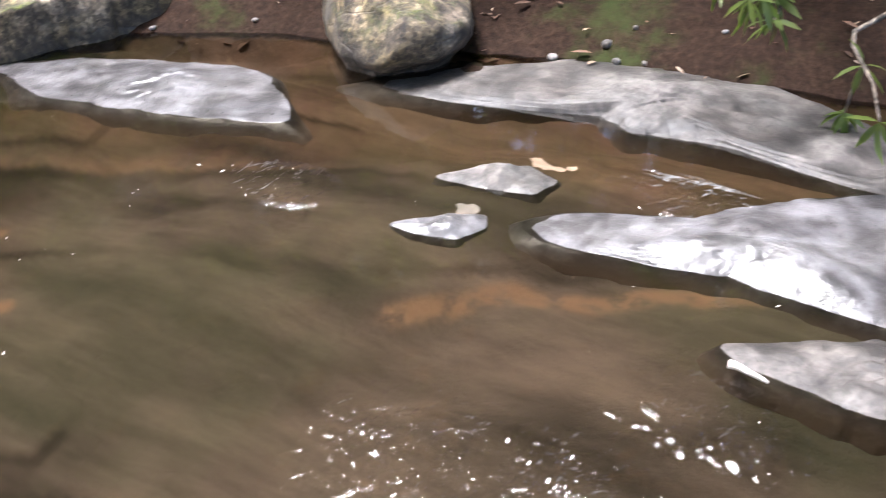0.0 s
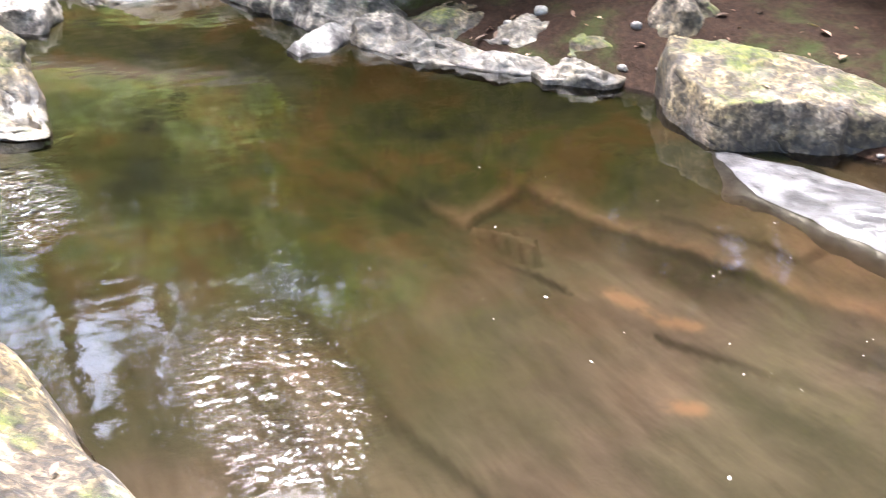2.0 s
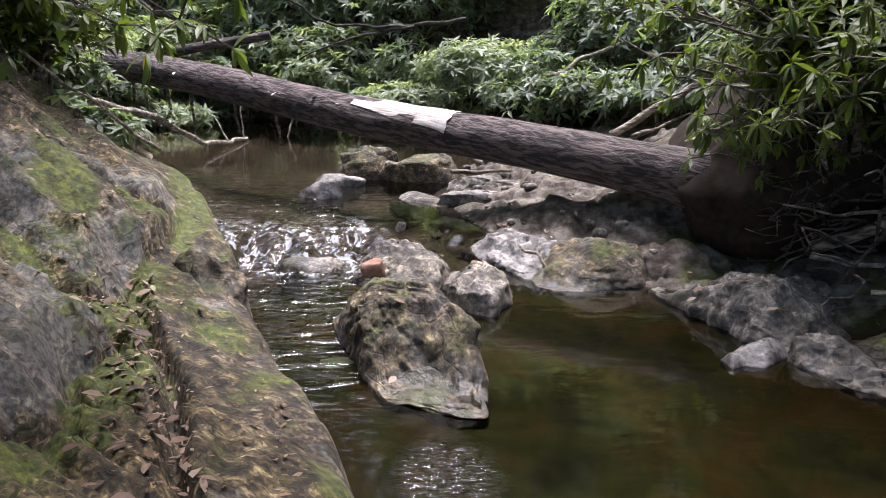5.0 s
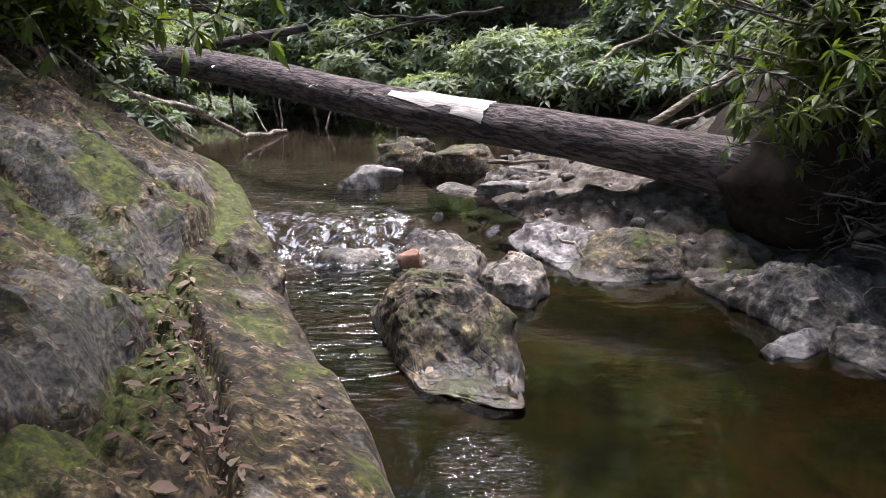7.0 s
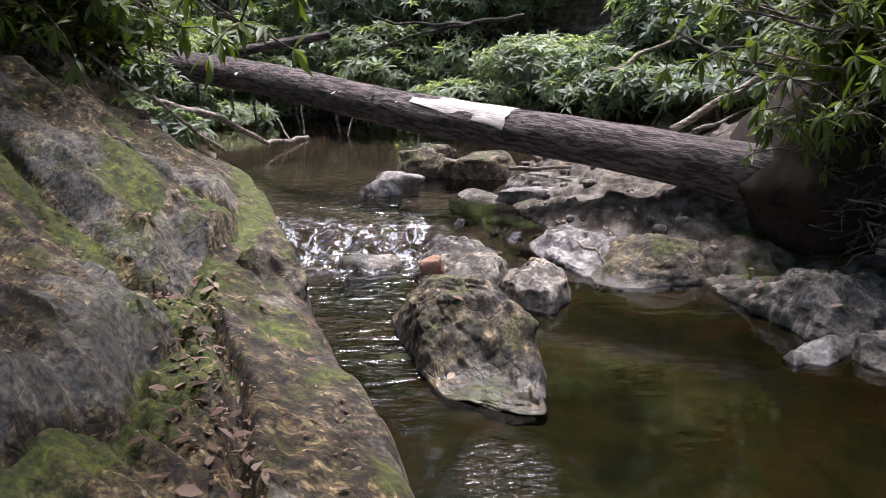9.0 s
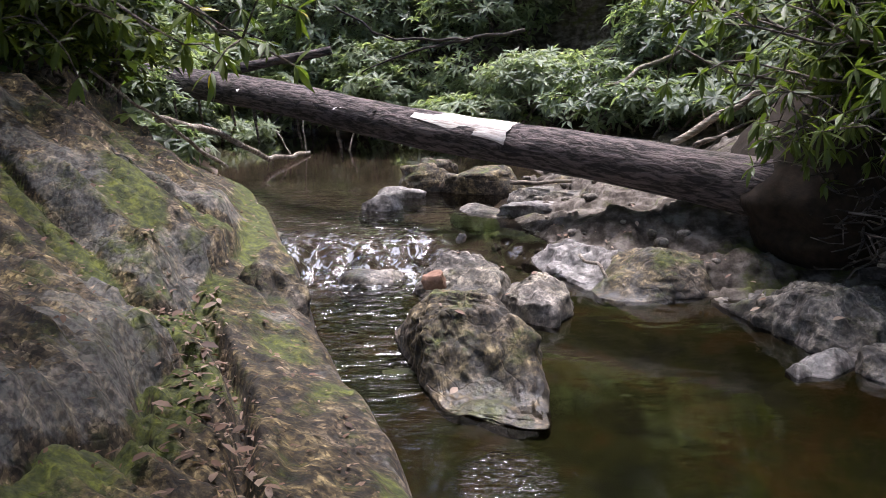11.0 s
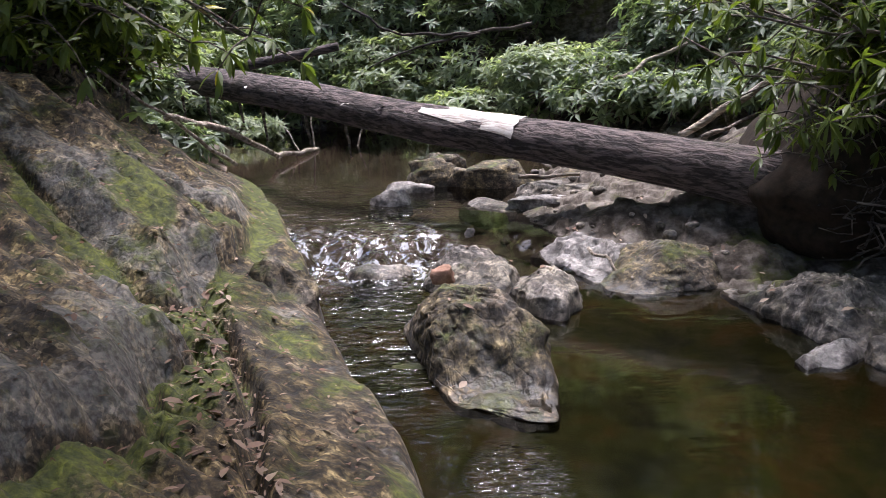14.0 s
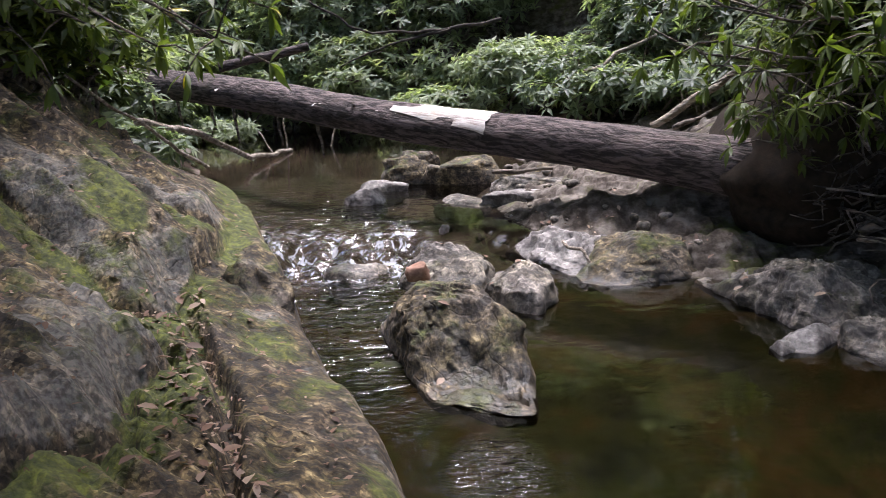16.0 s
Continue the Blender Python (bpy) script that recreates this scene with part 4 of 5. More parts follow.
# ---------------------------------------------------------------- the rock outcrop beside the stream
# broken edges of the bedding: line in plan, rise, run over which the tier sinks back
TIERS = [
    # line in plan, rise, width of the face, run over which the tier sinks back
    (((-2.4, 0.0), (-1.5, 1.6), (-1.2, 2.5), (-1.13, 2.8), (-1.02, 3.04), (-1.05, 3.2), (-1.12, 3.43), (-1.17, 3.64), (-1.08, 3.9), (-1.1, 4.05), (-1.3, 4.2)), 0.15, 0.13, 2.4),
    (((-3.9, 6.7), (-2.6, 5.62), (-2.19, 5.28), (-2.01, 5.09), (-1.8, 4.9), (-1.66, 4.79), (-1.47, 4.56), (-1.34, 4.5), (-1.24, 4.65), (-1.22, 5.0)), 0.19, 0.22, 2.2),
    (((-1.62, 5.75), (-1.41, 5.72), (-1.31, 5.68), (-1.22, 5.85), (-1.25, 6.3)), 0.09, 0.08, 0.9),
    (((-4.2, 6.9), (-2.95, 7.1), (-2.7, 7.5), (-2.5, 7.9)), 0.16, 0.1, 1.5),
    (((-3.2, 1.2), (-2.3, 2.3), (-1.75, 2.85), (-1.6, 3.0)), 0.05, 0.05, 0.6),
    (((-2.9, 4.0), (-2.2, 3.75), (-1.75, 3.5), (-1.45, 3.35)), 0.035, 0.04, 0.5),
]


def outcrop_height(x, y):
    d = x_left(y) - x + 0.05 * fbm(x * 0.9, y * 0.9, 4.0, 3)
    crack_at = 0.66 + 0.05 * fbm(x * 0.2, y * 1.4, 2.0, 3)
    far = smooth(4.2, 6.4, y)
    z = -0.3 + (0.46 + 0.2 * far) * smooth(-0.12, 0.14, d) + (0.36 + 0.10 * far) * np.clip(d, 0, 9)
    z += (0.05 + 0.12 * far) * np.clip(d - crack_at, 0, 9)
    near = smooth(4.9, 4.3, y)
    z -= near * 0.17 * np.exp(-((d - crack_at) / 0.035) ** 2)
    z -= near * 0.06 * smooth(-0.02, 0.05, d - crack_at)
    wx = x + 0.05 * fbm(x * 2.6, y * 2.6, 12.0, 4)
    wy = y + 0.05 * fbm(x * 2.6, y * 2.6, 17.0, 4)
    for line, rise, face, run in TIERS:
        e = beside(wx, wy, line)
        lift = smooth(-0.005, face, e) * np.clip(1 - np.clip(e, 0, 9) / run, 0, 1) 
        gape = smooth(-0.3, 0.1, fbm(x * 1.3, y * 1.3, rise * 90, 3))
        z += (rise * lift - (0.02 + 0.55 * rise * gape) * np.exp(-((e + 0.028) / 0.032) ** 2)) * smooth(0.3, 0.5, d)
    # bedding that runs down the slope towards the stream, in thin broken leaves
    u, v = 0.76 * x - 0.65 * y, 0.65 * x + 0.76 * y
    away = smooth(-0.1, 0.2, d)
    bed = fbm(u * 0.9, v * 4.0, 3.0, 4)
    up = smooth(0.6, 0.75, d)
    z += 0.05 * fbm(x * 1.5, y * 1.5, 8.0, 3) + away * (0.018 + 0.026 * up) * bed
    z += away * up * 0.020 * (smooth(-0.25, -0.21, bed) + smooth(-0.02, 0.02, bed) + smooth(0.2, 0.24, bed) - 1.5)
    z += 0.016 * fbm(x * 9, y * 8, 21.0, 3) + (1 - up) * away * 0.03 * fbm(x * 5, y * 2.2, 31.0, 4)
    z = np.minimum(z, 1.45 + 0.2 * np.clip(d - 2.2, 0, 9) + 0.12 * fbm(x, y, 1.0, 4))
    end = smooth(9.4, 8.2, y + 0.3 * fbm(x * 1.5, 0.5, 1.0, 3))
    z = -0.6 + (z + 0.6) * end
    return z - 0.8 * smooth(0.0, -0.35, d)


outcrop = thing("rock_outcrop", grid_mesh("rock_outcrop", axis(-9, 1.6, -2.9, 0.9, 0.021, 1.1), axis(-3, 9.6, 1.7, 6.5, 0.022, 1.06), outcrop_height), ROCK_BANK,
                "sloping sandstone outcrop with moss, lichen and leaf litter", "rock", kind="structure")

co = np.empty(len(outcrop.data.vertices) * 3)
outcrop.data.vertices.foreach_get("co", co)
co = co.reshape(-1, 3)
ox, oy = co[:, 0], co[:, 1]
from_edge = x_left(oy) - ox
rim = np.zeros(len(co))
foot = np.zeros(len(co))
for line, rise, face, run in TIERS[:3]:
    e = beside(ox, oy, line)
    rim = np.maximum(rim, smooth(-0.02, 0.03, e) * smooth(0.5, 0.15, e))
    foot = np.maximum(foot, smooth(-0.35, -0.05, e) * smooth(0.02, -0.02, e))
gully = smooth(0.72, 0.85, from_edge) * smooth(1.3, 0.95, from_edge) * smooth(2.9, 3.4, oy) * smooth(7.5, 5.0, oy)
brink = smooth(0.02, 0.1, from_edge) * smooth(0.4, 0.15, from_edge) * smooth(5.4, 6.2, oy)
low_left = smooth(1.0, 1.4, from_edge) * smooth(3.0, 2.4, oy)
outcrop.data.attributes.new("lichen", "FLOAT", "POINT").data.foreach_set("value", np.clip(rim, 0, 1))
outcrop.data.attributes.new("moss", "FLOAT", "POINT").data.foreach_set("value", np.clip(np.maximum.reduce([foot, gully, brink, low_left]) - 0.4 * rim, 0, 1))

# ---------------------------------------------------------------- the fallen log
LOG_A, LOG_B = Vector((2.36, 6.41, 0.58)), Vector((-4.3, 12.75, 1.20))


def fallen_log():
    length = (LOG_B - LOG_A).length
    n = 60
    pts = [(length * i / (n - 1), 0.03 * sin(i * 0.13), 0.02 * sin(i * 0.21)) for i in range(n)]
    rad = [0.168 + 0.045 * exp(-i / 7) - 0.012 * i / n for i in range(n)]
    v, f = tube_arrays(pts, rad, 28, 0.07, 1)
    root = new("fallen_log")
    root.matrix_world = Matrix.Translation(LOG_A) @ (LOG_B - LOG_A).to_track_quat("X", "Z").to_matrix().to_4x4()
    tagged(root, "fallen tree trunk lying across the stream, bark stripped in one patch", "log")
    piece("trunk", mesh_of("trunk", v, f), BARK, root, "dark grey furrowed bark")
    # the bare patch, a shell just proud of the bark on its upper side
    verts, faces = [], []
    m, k = 26, 14
    for i in range(m):
        x = 2.40 + 1.10 * i / (m - 1)
        for j in range(k):
            w = radians(62 + (112 - 36 * (i / (m - 1)) ** 0.8) * j / (k - 1)) - 0.05 * noise.noise(Vector((x * 5, j * 0.2, 0)))
            r = np.interp(x, [p[0] for p in pts], rad) * 1.03 + 0.006 * noise.noise(Vector((x * 4, w * 3, 2)))
            edge = 0.035 * noise.noise(Vector((j * 0.6, 3, 1))) * (1 if i in (0, m - 1) else 0)
            at = x / length * (n - 1)
            verts.append((x + edge, 0.03 * sin(at * 0.13) - r * cos(w), 0.02 * sin(at * 0.21) + r * sin(w)))
    for i in range(m - 1):
        for j in range(k - 1):
            a = i * k + j
            faces.append((a, a + 1, a + k + 1, a + k))
    patch = piece("bare_patch", mesh_of("bare_patch", verts, faces), BARE, root, "pale bare wood where bark is gone")
    return root


log = fallen_log()


# ---------------------------------------------------------------- leaves
def leaves_mesh(name, base, way, up, length, width, droop=0.25, rich=False):
    """Many leaves in one mesh; arrays of foot, direction, upper side, length and width."""
    n = len(base)
    side = np.cross(way, up)
    side /= np.linalg.norm(side, axis=1)[:, None] + 1e-9
    nor = np.cross(side, way)
    L, W = length[:, None], width[:, None]
    drop = -nor * (droop * L)
    def at(t, s, lift=0.0):
        return base + way * L * t + side * W * s + drop * t * t + nor * W * lift
    if rich:
        cols = [at(0, 0), at(0.3, -0.42, 0.12), at(0.3, 0), at(0.3, 0.42, 0.12), at(0.65, -0.46, 0.12), at(0.65, 0), at(0.65, 0.46, 0.12), at(1, 0)]
        quads = [(0, 2, 1), (0, 3, 2), (1, 2, 5, 4), (2, 3, 6, 5), (4, 5, 7), (5, 6, 7)]
    else:
        cols = [at(0, 0), at(0.45, -0.5, 0.15), at(0.45, 0.5, 0.15), at(1, 0), at(0.5, 0)]
        quads = [(0, 4, 1), (0, 2, 4), (1, 4, 3), (4, 2, 3)]
    v = np.stack(cols, 1).reshape(-1, 3)
    k = len(cols)
    f = [tuple(i * k + a for a in q) for i in range(n) for q in quads]
    return mesh_of(name, v.tolist(), f, True)


def whorls(centres, axes, per, length, width, rnd, spread=75):
    """Leaves set in rosettes round their twig tips."""
    B, D, U, Ls, Ws = [], [], [], [], []
    for c, a in zip(centres, axes):
        a = Vector(a).normalized()
        p = a.orthogonal().normalized()
        q = a.cross(p)
        n = per + rnd.randint(-2, 2)
        t0 = rnd.uniform(0, 6.28)
        for i in range(n):
            t = t0 + 6.283 * i / n + rnd.uniform(-0.25, 0.25)
            e = radians(spread + rnd.uniform(-25, 25))
            d = a * cos(e) + (p * cos(t) + q * sin(t)) * sin(e)
            B.append(Vector(c) + a * rnd.uniform(-0.01, 0.015))
            D.append(d)
            U.append(a + Vector((0, 0, 0.2)))
            Ls.append(length * rnd.uniform(0.7, 1.2))
            Ws.append(width * rnd.uniform(0.8, 1.2))
    return [np.array([tuple(x) for x in B]), np.array([tuple(x) for x in D]), np.array([tuple(x) for x in U]), np.array(Ls), np.array(Ws)]


def bush(place, size, seed, count, label, leaf=0.145, material=None, per=8, name="rhododendron_bush"):
    """A shrub of bent stems that carry rosettes of long leaves."""
    rnd = random.Random(seed)
    root = new(name)
    root.location = place
    tagged(root, label, "shrub", "rhododendron thicket")
    lumps = [(Vector((rnd.uniform(-0.6, 0.6) * size[0] / 2, rnd.uniform(-0.6, 0.6) * size[1] / 2, rnd.uniform(0.35, 0.9) * size[2])), rnd.uniform(0.28, 0.5)) for _ in range(7)]
    C, A = [], []
    for _ in range(count):
        c, r = rnd.choice(lumps)
        d = Vector((rnd.gauss(0, 1), rnd.gauss(0, 1), rnd.gauss(0.25, 0.9))).normalized()
        k = r * rnd.uniform(0.75, 1.1)
        p = c + Vector((d.x * size[0], d.y * size[1], d.z * size[2] * 0.8)) * k * 0.8
        if p.z < 0.05:
            p.z = rnd.uniform(0.05, 0.3)
        C.append(p)
        A.append(d * 0.6 + Vector((0, 0, 0.75)) + Vector((rnd.gauss(0, 0.25), rnd.gauss(0, 0.25), 0)))
    piece("foliage", leaves_mesh("foliage", *whorls(C, A, per, leaf, leaf * 0.3, rnd)), material or LEAF_FAR, root, "dark green leathery leaves in rosettes")
    stems = []
    for i in range(9):
        c, r = lumps[i % len(lumps)]
        pts = bent((rnd.uniform(-0.2, 0.2) * size[0], rnd.uniform(-0.2, 0.2) * size[1], -0.15), c, 7, 0.25, seed + i)
        stems.append(tube_arrays(pts, [0.028 - 0.0028 * j for j in range(7)], 5))
    for i in range(0, count, 6):
        c = min(lumps, key=lambda q: (q[0] - C[i]).length)[0]
        stems.append(tube_arrays([c, c.lerp(C[i], 0.5) + Vector((0, 0, 0.04)), C[i]], [0.009, 0.006, 0.004], 4, caps=False))
    tagged(piece("woody_stem", mesh_of("woody_stem", *joined(stems)), TWIG, root, "bent grey-brown stems"), kind="stuff")
    return root


FAR = "rhododendron shrub with long dark leaves on the far bank"
bushes = [
    # x, y, width, depth, height, count
    (-0.6, 15.2, 2.6, 1.6, 1.9, 640), (1.2, 14.4, 2.4, 1.7, 1.9, 640), (3.0, 13.8, 2.4, 1.8, 2.0, 640), (1.5, 12.4, 2.0, 1.3, 0.9, 480), (2.9, 11.9, 2.2, 1.4, 1.1, 560),
    (3.6, 10.8, 1.9, 1.5, 1.0, 480), (2.6, 10.6, 1.5, 1.0, 0.6, 220), (5.2, 12.2, 2.6, 2.0, 2.2, 560), (4.8, 10.0, 1.8, 1.6, 1.4, 280), (-2.6, 16.2, 2.6, 1.6, 1.9, 600), (-4.6, 15.4, 2.4, 1.8, 2.0, 560),
    (0.4, 17.0, 3.0, 1.8, 2.3, 640), (3.0, 16.4, 3.0, 1.8, 2.4, 640), (-2.0, 18.6, 3.0, 1.8, 2.6, 600), (5.8, 15.2, 3.0, 1.8, 2.6, 600), (-5.4, 18.0, 3.2, 1.8, 2.6, 560),
    (1.8, 19.6, 3.4, 1.8, 2.8, 600), (5.0, 19.0, 3.4, 1.8, 2.8, 600), (-1.0, 21.4, 3.4, 1.8, 3.0, 560), (8.2, 17.6, 3.4, 1.8, 3.0, 520), (-4.6, 21.6, 3.4, 1.8, 3.0, 520), (3.0, 23.0, 4.0, 2.0, 3.2, 520), (-8.4, 19.5, 3.4, 1.8, 3.0, 320),
    (-3.7, 10.8, 1.8, 1.4, 0.8, 420), (-4.9, 10.4, 2.0, 1.6, 1.5, 420), (-4.2, 13.4, 2.2, 1.3, 1.0, 340), (-2.9, 13.9, 1.6, 1.0, 0.5, 220), (-1.6, 15.0, 1.8, 1.0, 0.8, 420), (-6.4, 12.6, 2.4, 1.6, 2.2, 320),
    (-0.2, 14.0, 2.0, 1.0, 0.7, 360), (-1.6, 14.9, 1.9, 1.1, 1.7, 420), (-2.7, 15.0, 1.8, 1.1, 1.5, 400), (-3.5, 14.3, 1.6, 1.0, 1.2, 340), (0.2, 12.9, 1.6, 0.9, 0.7, 320), (-0.8, 13.9, 1.4, 0.8, 0.9, 300), (2.0, 11.2, 1.6, 1.0, 0.8, 320), (0.9, 13.3, 1.8, 1.0, 0.8, 360), (4.3, 14.4, 2.4, 1.6, 1.8, 480), (2.2, 15.3, 2.4, 1.4, 1.7, 480), (-1.2, 17.2, 2.4, 1.4, 1.8, 480), (7.0, 13.4, 2.4, 1.6, 2.4, 420),
    (4.2, 17.8, 2.6, 1.4, 2.0, 480), (-3.6, 17.6, 2.6, 1.4, 2.0, 460), (1.0, 18.4, 2.6, 1.4, 2.0, 460), (-0.6, 25.0, 4.0, 2.0, 3.2, 420), (6.6, 22.0, 4.0, 2.0, 3.2, 420),
    (-2.2, 14.5, 1.6, 0.9, 1.0, 360), (-1.0, 14.3, 1.6, 0.9, 1.1, 360), (-0.2, 15.0, 1.8, 1.0, 1.6, 400), (-1.8, 15.8, 2.2, 1.1, 2.3, 480), (0.5, 15.8, 2.2, 1.1, 2.4, 480), (-3.3, 15.6, 2.2, 1.1, 2.4, 480), (-4.4, 14.2, 1.8, 1.0, 1.6, 400),
    (-2.5, 14.9, 1.2, 0.6, 0.5, 240), (-1.7, 15.1, 1.2, 0.6, 0.55, 240), (-0.9, 14.9, 1.1, 0.6, 0.45, 220), (-3.2, 14.5, 1.2, 0.6, 0.5, 240),
]
bushes += [(-2.6 + 1.25 * k, 16.6 + 0.9 * (k % 2), 2.2, 1.4, 2.6 + 0.3 * (k % 3), 560) for k in range(8)]
# shrubs beyond y 12.3 get the leaf colour with sky light painted in
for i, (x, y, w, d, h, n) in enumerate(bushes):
    bush((x, y, float(land(np.array(x), np.array(y))) - 0.05), (w, d, h), 100 + i, n, FAR, material=LEAF_SKYLIT if y > 12.3 else LEAF_FAR)
for i, (x, y, w, d, h, n) in enumerate([(3.3, 8.7, 1.3, 1.0, 0.7, 260), (4.0, 9.3, 1.5, 1.2, 1.0, 280), (2.9, 9.8, 1.3, 0.9, 0.5, 240), (-2.7, 9.7, 1.0, 0.8, 0.5, 200), (-3.2, 12.3, 1.2, 0.9, 0.6, 240)]):
    bush((x, y, float(land(np.array(x), np.array(y))) - 0.05), (w, d, h), 160 + i, n, FAR)
RIGHT = "rhododendron shrub overhanging the undercut bank"
for i, (x, y, z, w, d, h, n) in enumerate([(3.1, 6.6, 0.75, 1.6, 1.5, 1.6, 640), (3.4, 5.4, 0.9, 1.4, 1.5, 1.7, 520), (2.85, 5.9, 1.05, 1.3, 1.2, 0.9, 320), (4.3, 7.6, 0.8, 2.0, 1.8, 2.2, 240)]):
    bush((x, y, z), (w, d, h), 200 + i, n, RIGHT, 0.15, LEAF_NEAR)
for i, (x, y, z, w, d, h, n) in enumerate([(-3.3, 7.4, 1.4, 1.3, 1.2, 1.0, 300), (-2.7, 8.2, 1.1, 1.3, 1.0, 0.9, 300), (-2.75, 6.9, 1.35, 1.0, 0.8, 0.6, 240)]):
    bush((x, y, z), (w, d, h), 300 + i, n, "rhododendron shrub on top of the outcrop", 0.13, LEAF_NEAR)


# ---------------------------------------------------------------- trees round the stream, mostly unseen, added for shade and reflections
def tree(place, height, spread, seed, count=2100, leaf=0.33):
    rnd = random.Random(seed)
    root = new("tree")
    root.location = place
    tagged(root, "tall leafy forest tree with a grey trunk, added for shade and reflections", "tree", "forest trees")
    pts = bent((0, 0, -0.4), (rnd.uniform(-0.6, 0.6), rnd.uniform(-0.6, 0.6), height * 0.92), 10, 0.35, seed)
    v = [tube_arrays(pts, [height * 0.018 * (1 - 0.085 * i) for i in range(10)], 10, 0.1, seed)]
    C, A = [], []
    limbs = []
    for i in range(12):
        k = rnd.randint(3, 8)
        t = rnd.uniform(0, 6.28)
        tip = pts[k] + Vector((cos(t) * spread * rnd.uniform(0.5, 1), sin(t) * spread * rnd.uniform(0.5, 1), height * rnd.uniform(0.02, 0.16)))
        limb = bent(pts[k], tip, 6, 0.3, seed + i)
        limbs.append(limb)
        v.append(tube_arrays(limb, [0.05 - 0.007 * j for j in range(6)], 5))
    piece("trunk", mesh_of("trunk", *joined(v)), TWIG, root)
    for _ in range(count):
        limb = rnd.choice(limbs)
        c = limb[rnd.randint(2, 5)] + Vector((rnd.gauss(0, 0.55), rnd.gauss(0, 0.55), rnd.gauss(0, 0.4)))
        C.append(c)
        A.append((rnd.gauss(0, 0.4), rnd.gauss(0, 0.4), 1))
    piece("crown", leaves_mesh("crown", *whorls(C, A, 5, leaf, leaf * 0.45, rnd, 80)), LEAF_TREE, root)
    return root


kinds = [tree((-9.0, 17.0, 1.5), 11, 3.0, 1), tree((11.0, 17.0, 2.0), 12, 3.2, 2), tree((-11.0, 24.0, 3.0), 13, 3.2, 3)]
# copies out of view, placed to shade the near ground and darken reflections
for i, (x, y, k, turn) in enumerate([(11, 24, 2, 80), (-14, 20, 1, 20), (9.5, 8, 0, 120), (-8, 10, 2, 300),
                                     (-3.6, -1.6, 1, 10), (-1.4, -3.6, 0, 60), (1.8, -5.6, 2, 100), (-6.5, 3.0, 0, 140), (-5.0, -5, 1, 180), (15, 14, 0, 220), (-15, 14, 2, 260),
                                     (6.6, 0.6, 0, 15), (13, -4, 1, 75), (6.4, -4.4, 2, 280), (9.5, 4.8, 1, 30), (10.5, 1.2, 2, 95), (9.0, -2.0, 0, 155), (12.5, 3.0, 0, 200), (-5.2, 6.6, 1, 190), (7.6, 10.2, 2, 45), (8.2, 6.4, 0, 250), (10.5, 11, 1, 330)]):
    copy_thing(kinds[k], pose(x, y, float(land(np.array(float(x)), np.array(float(y)))) - 0.1, 0, 0, turn))
tree((-3.0, 8.3, 1.2), 6, 1.3, 9, 420, 0.2)
# two low crowns above the view, added to shade the outcrop's top
tree((-3.4, 6.3, 1.2), 3.4, 1.7, 31, 620, 0.17)
tree((-3.0, 7.7, 1.0), 4.2, 1.8, 32, 640, 0.17)
# unseen row behind the far bank, giving the pool green reflections
for k, (x, y) in enumerate([(-4.6, 24.5), (-1.4, 25.5), (1.6, 24.5), (4.8, 25.5)]):
    tree((x, y, float(land(np.array(x), np.array(y))) - 0.1), 17, 3.4, 40 + k, 1300, 0.36)
# wide crowns out of view, added for more shade and fewer sky reflections
tree((-5.4, 8.6, 1.6), 16, 4.6, 21, 1300, 0.3)
tree((-4.4, 2.2, 1.2), 12, 4.8, 23, 2600, 0.3)
tree((-2.2, -3.4, 0.8), 12, 4.8, 24, 2600, 0.3)
tree((8.6, 9.6, 1.8), 12, 4.4, 25, 2600, 0.32)
tree((10.0, 6.8, 2.2), 12, 4.4, 26, 2600, 0.32)
tree((6.8, 9.4, 1.4), 14, 4.4, 22, 1400, 0.3)
for i, (x, y) in enumerate([(5.1, 0.3), (5.0, 1.9), (5.2, 3.5), (4.9, -1.5), (4.9, 4.9)]):
    bush((x, y, float(land(np.array(x), np.array(y))) - 0.05), (2.0, 1.7, 1.3), 380 + i, 300, "low rhododendron shrub shading the muddy shore", 0.15, LEAF_NEAR)
# unseen wall of shrubs on the slope across the pool, added against sky reflections
for i, (x, y, w, d, h, n) in enumerate([(6.6, 4.6, 3.0, 2.6, 3.4, 420), (6.9, 2.2, 3.0, 2.6, 3.8, 420), (6.8, -0.4, 3.0, 2.6, 3.6, 420), (6.2, -3.0, 3.0, 2.6, 3.4, 380), (8.6, 3.4, 3.4, 3.0, 5.5, 420), (8.8, 0.4, 3.4, 3.0, 5.5, 420), (8.6, -2.8, 3.4, 3.0, 5.5, 420)]):
    bush((x, y, float(land(np.array(x), np.array(y))) - 0.05), (w, d, h), 350 + i, n, "tall unseen rhododendron shrub across the pool, added to block sky reflections", 0.24, LEAF_NEAR)


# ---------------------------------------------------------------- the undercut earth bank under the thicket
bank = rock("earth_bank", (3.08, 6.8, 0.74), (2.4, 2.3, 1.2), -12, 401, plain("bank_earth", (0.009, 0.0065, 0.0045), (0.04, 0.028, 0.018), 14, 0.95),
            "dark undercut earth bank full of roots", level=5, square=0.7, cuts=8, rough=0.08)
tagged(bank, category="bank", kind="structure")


# ---------------------------------------------------------------- near branches with single leaves
def leaf_shape(seed, droop):
    one = leaves_mesh("leaf", np.zeros((1, 3)), np.array([[1.0, 0, 0]]), np.array([[0, 0, 1.0]]), np.array([1.0]), np.array([0.24]), droop, True)
    return one


LEAVES = [leaf_shape(1, 0.12), leaf_shape(2, 0.28), leaf_shape(3, 0.42)]
for me in LEAVES:
    me.materials.append(LEAF_NEAR)
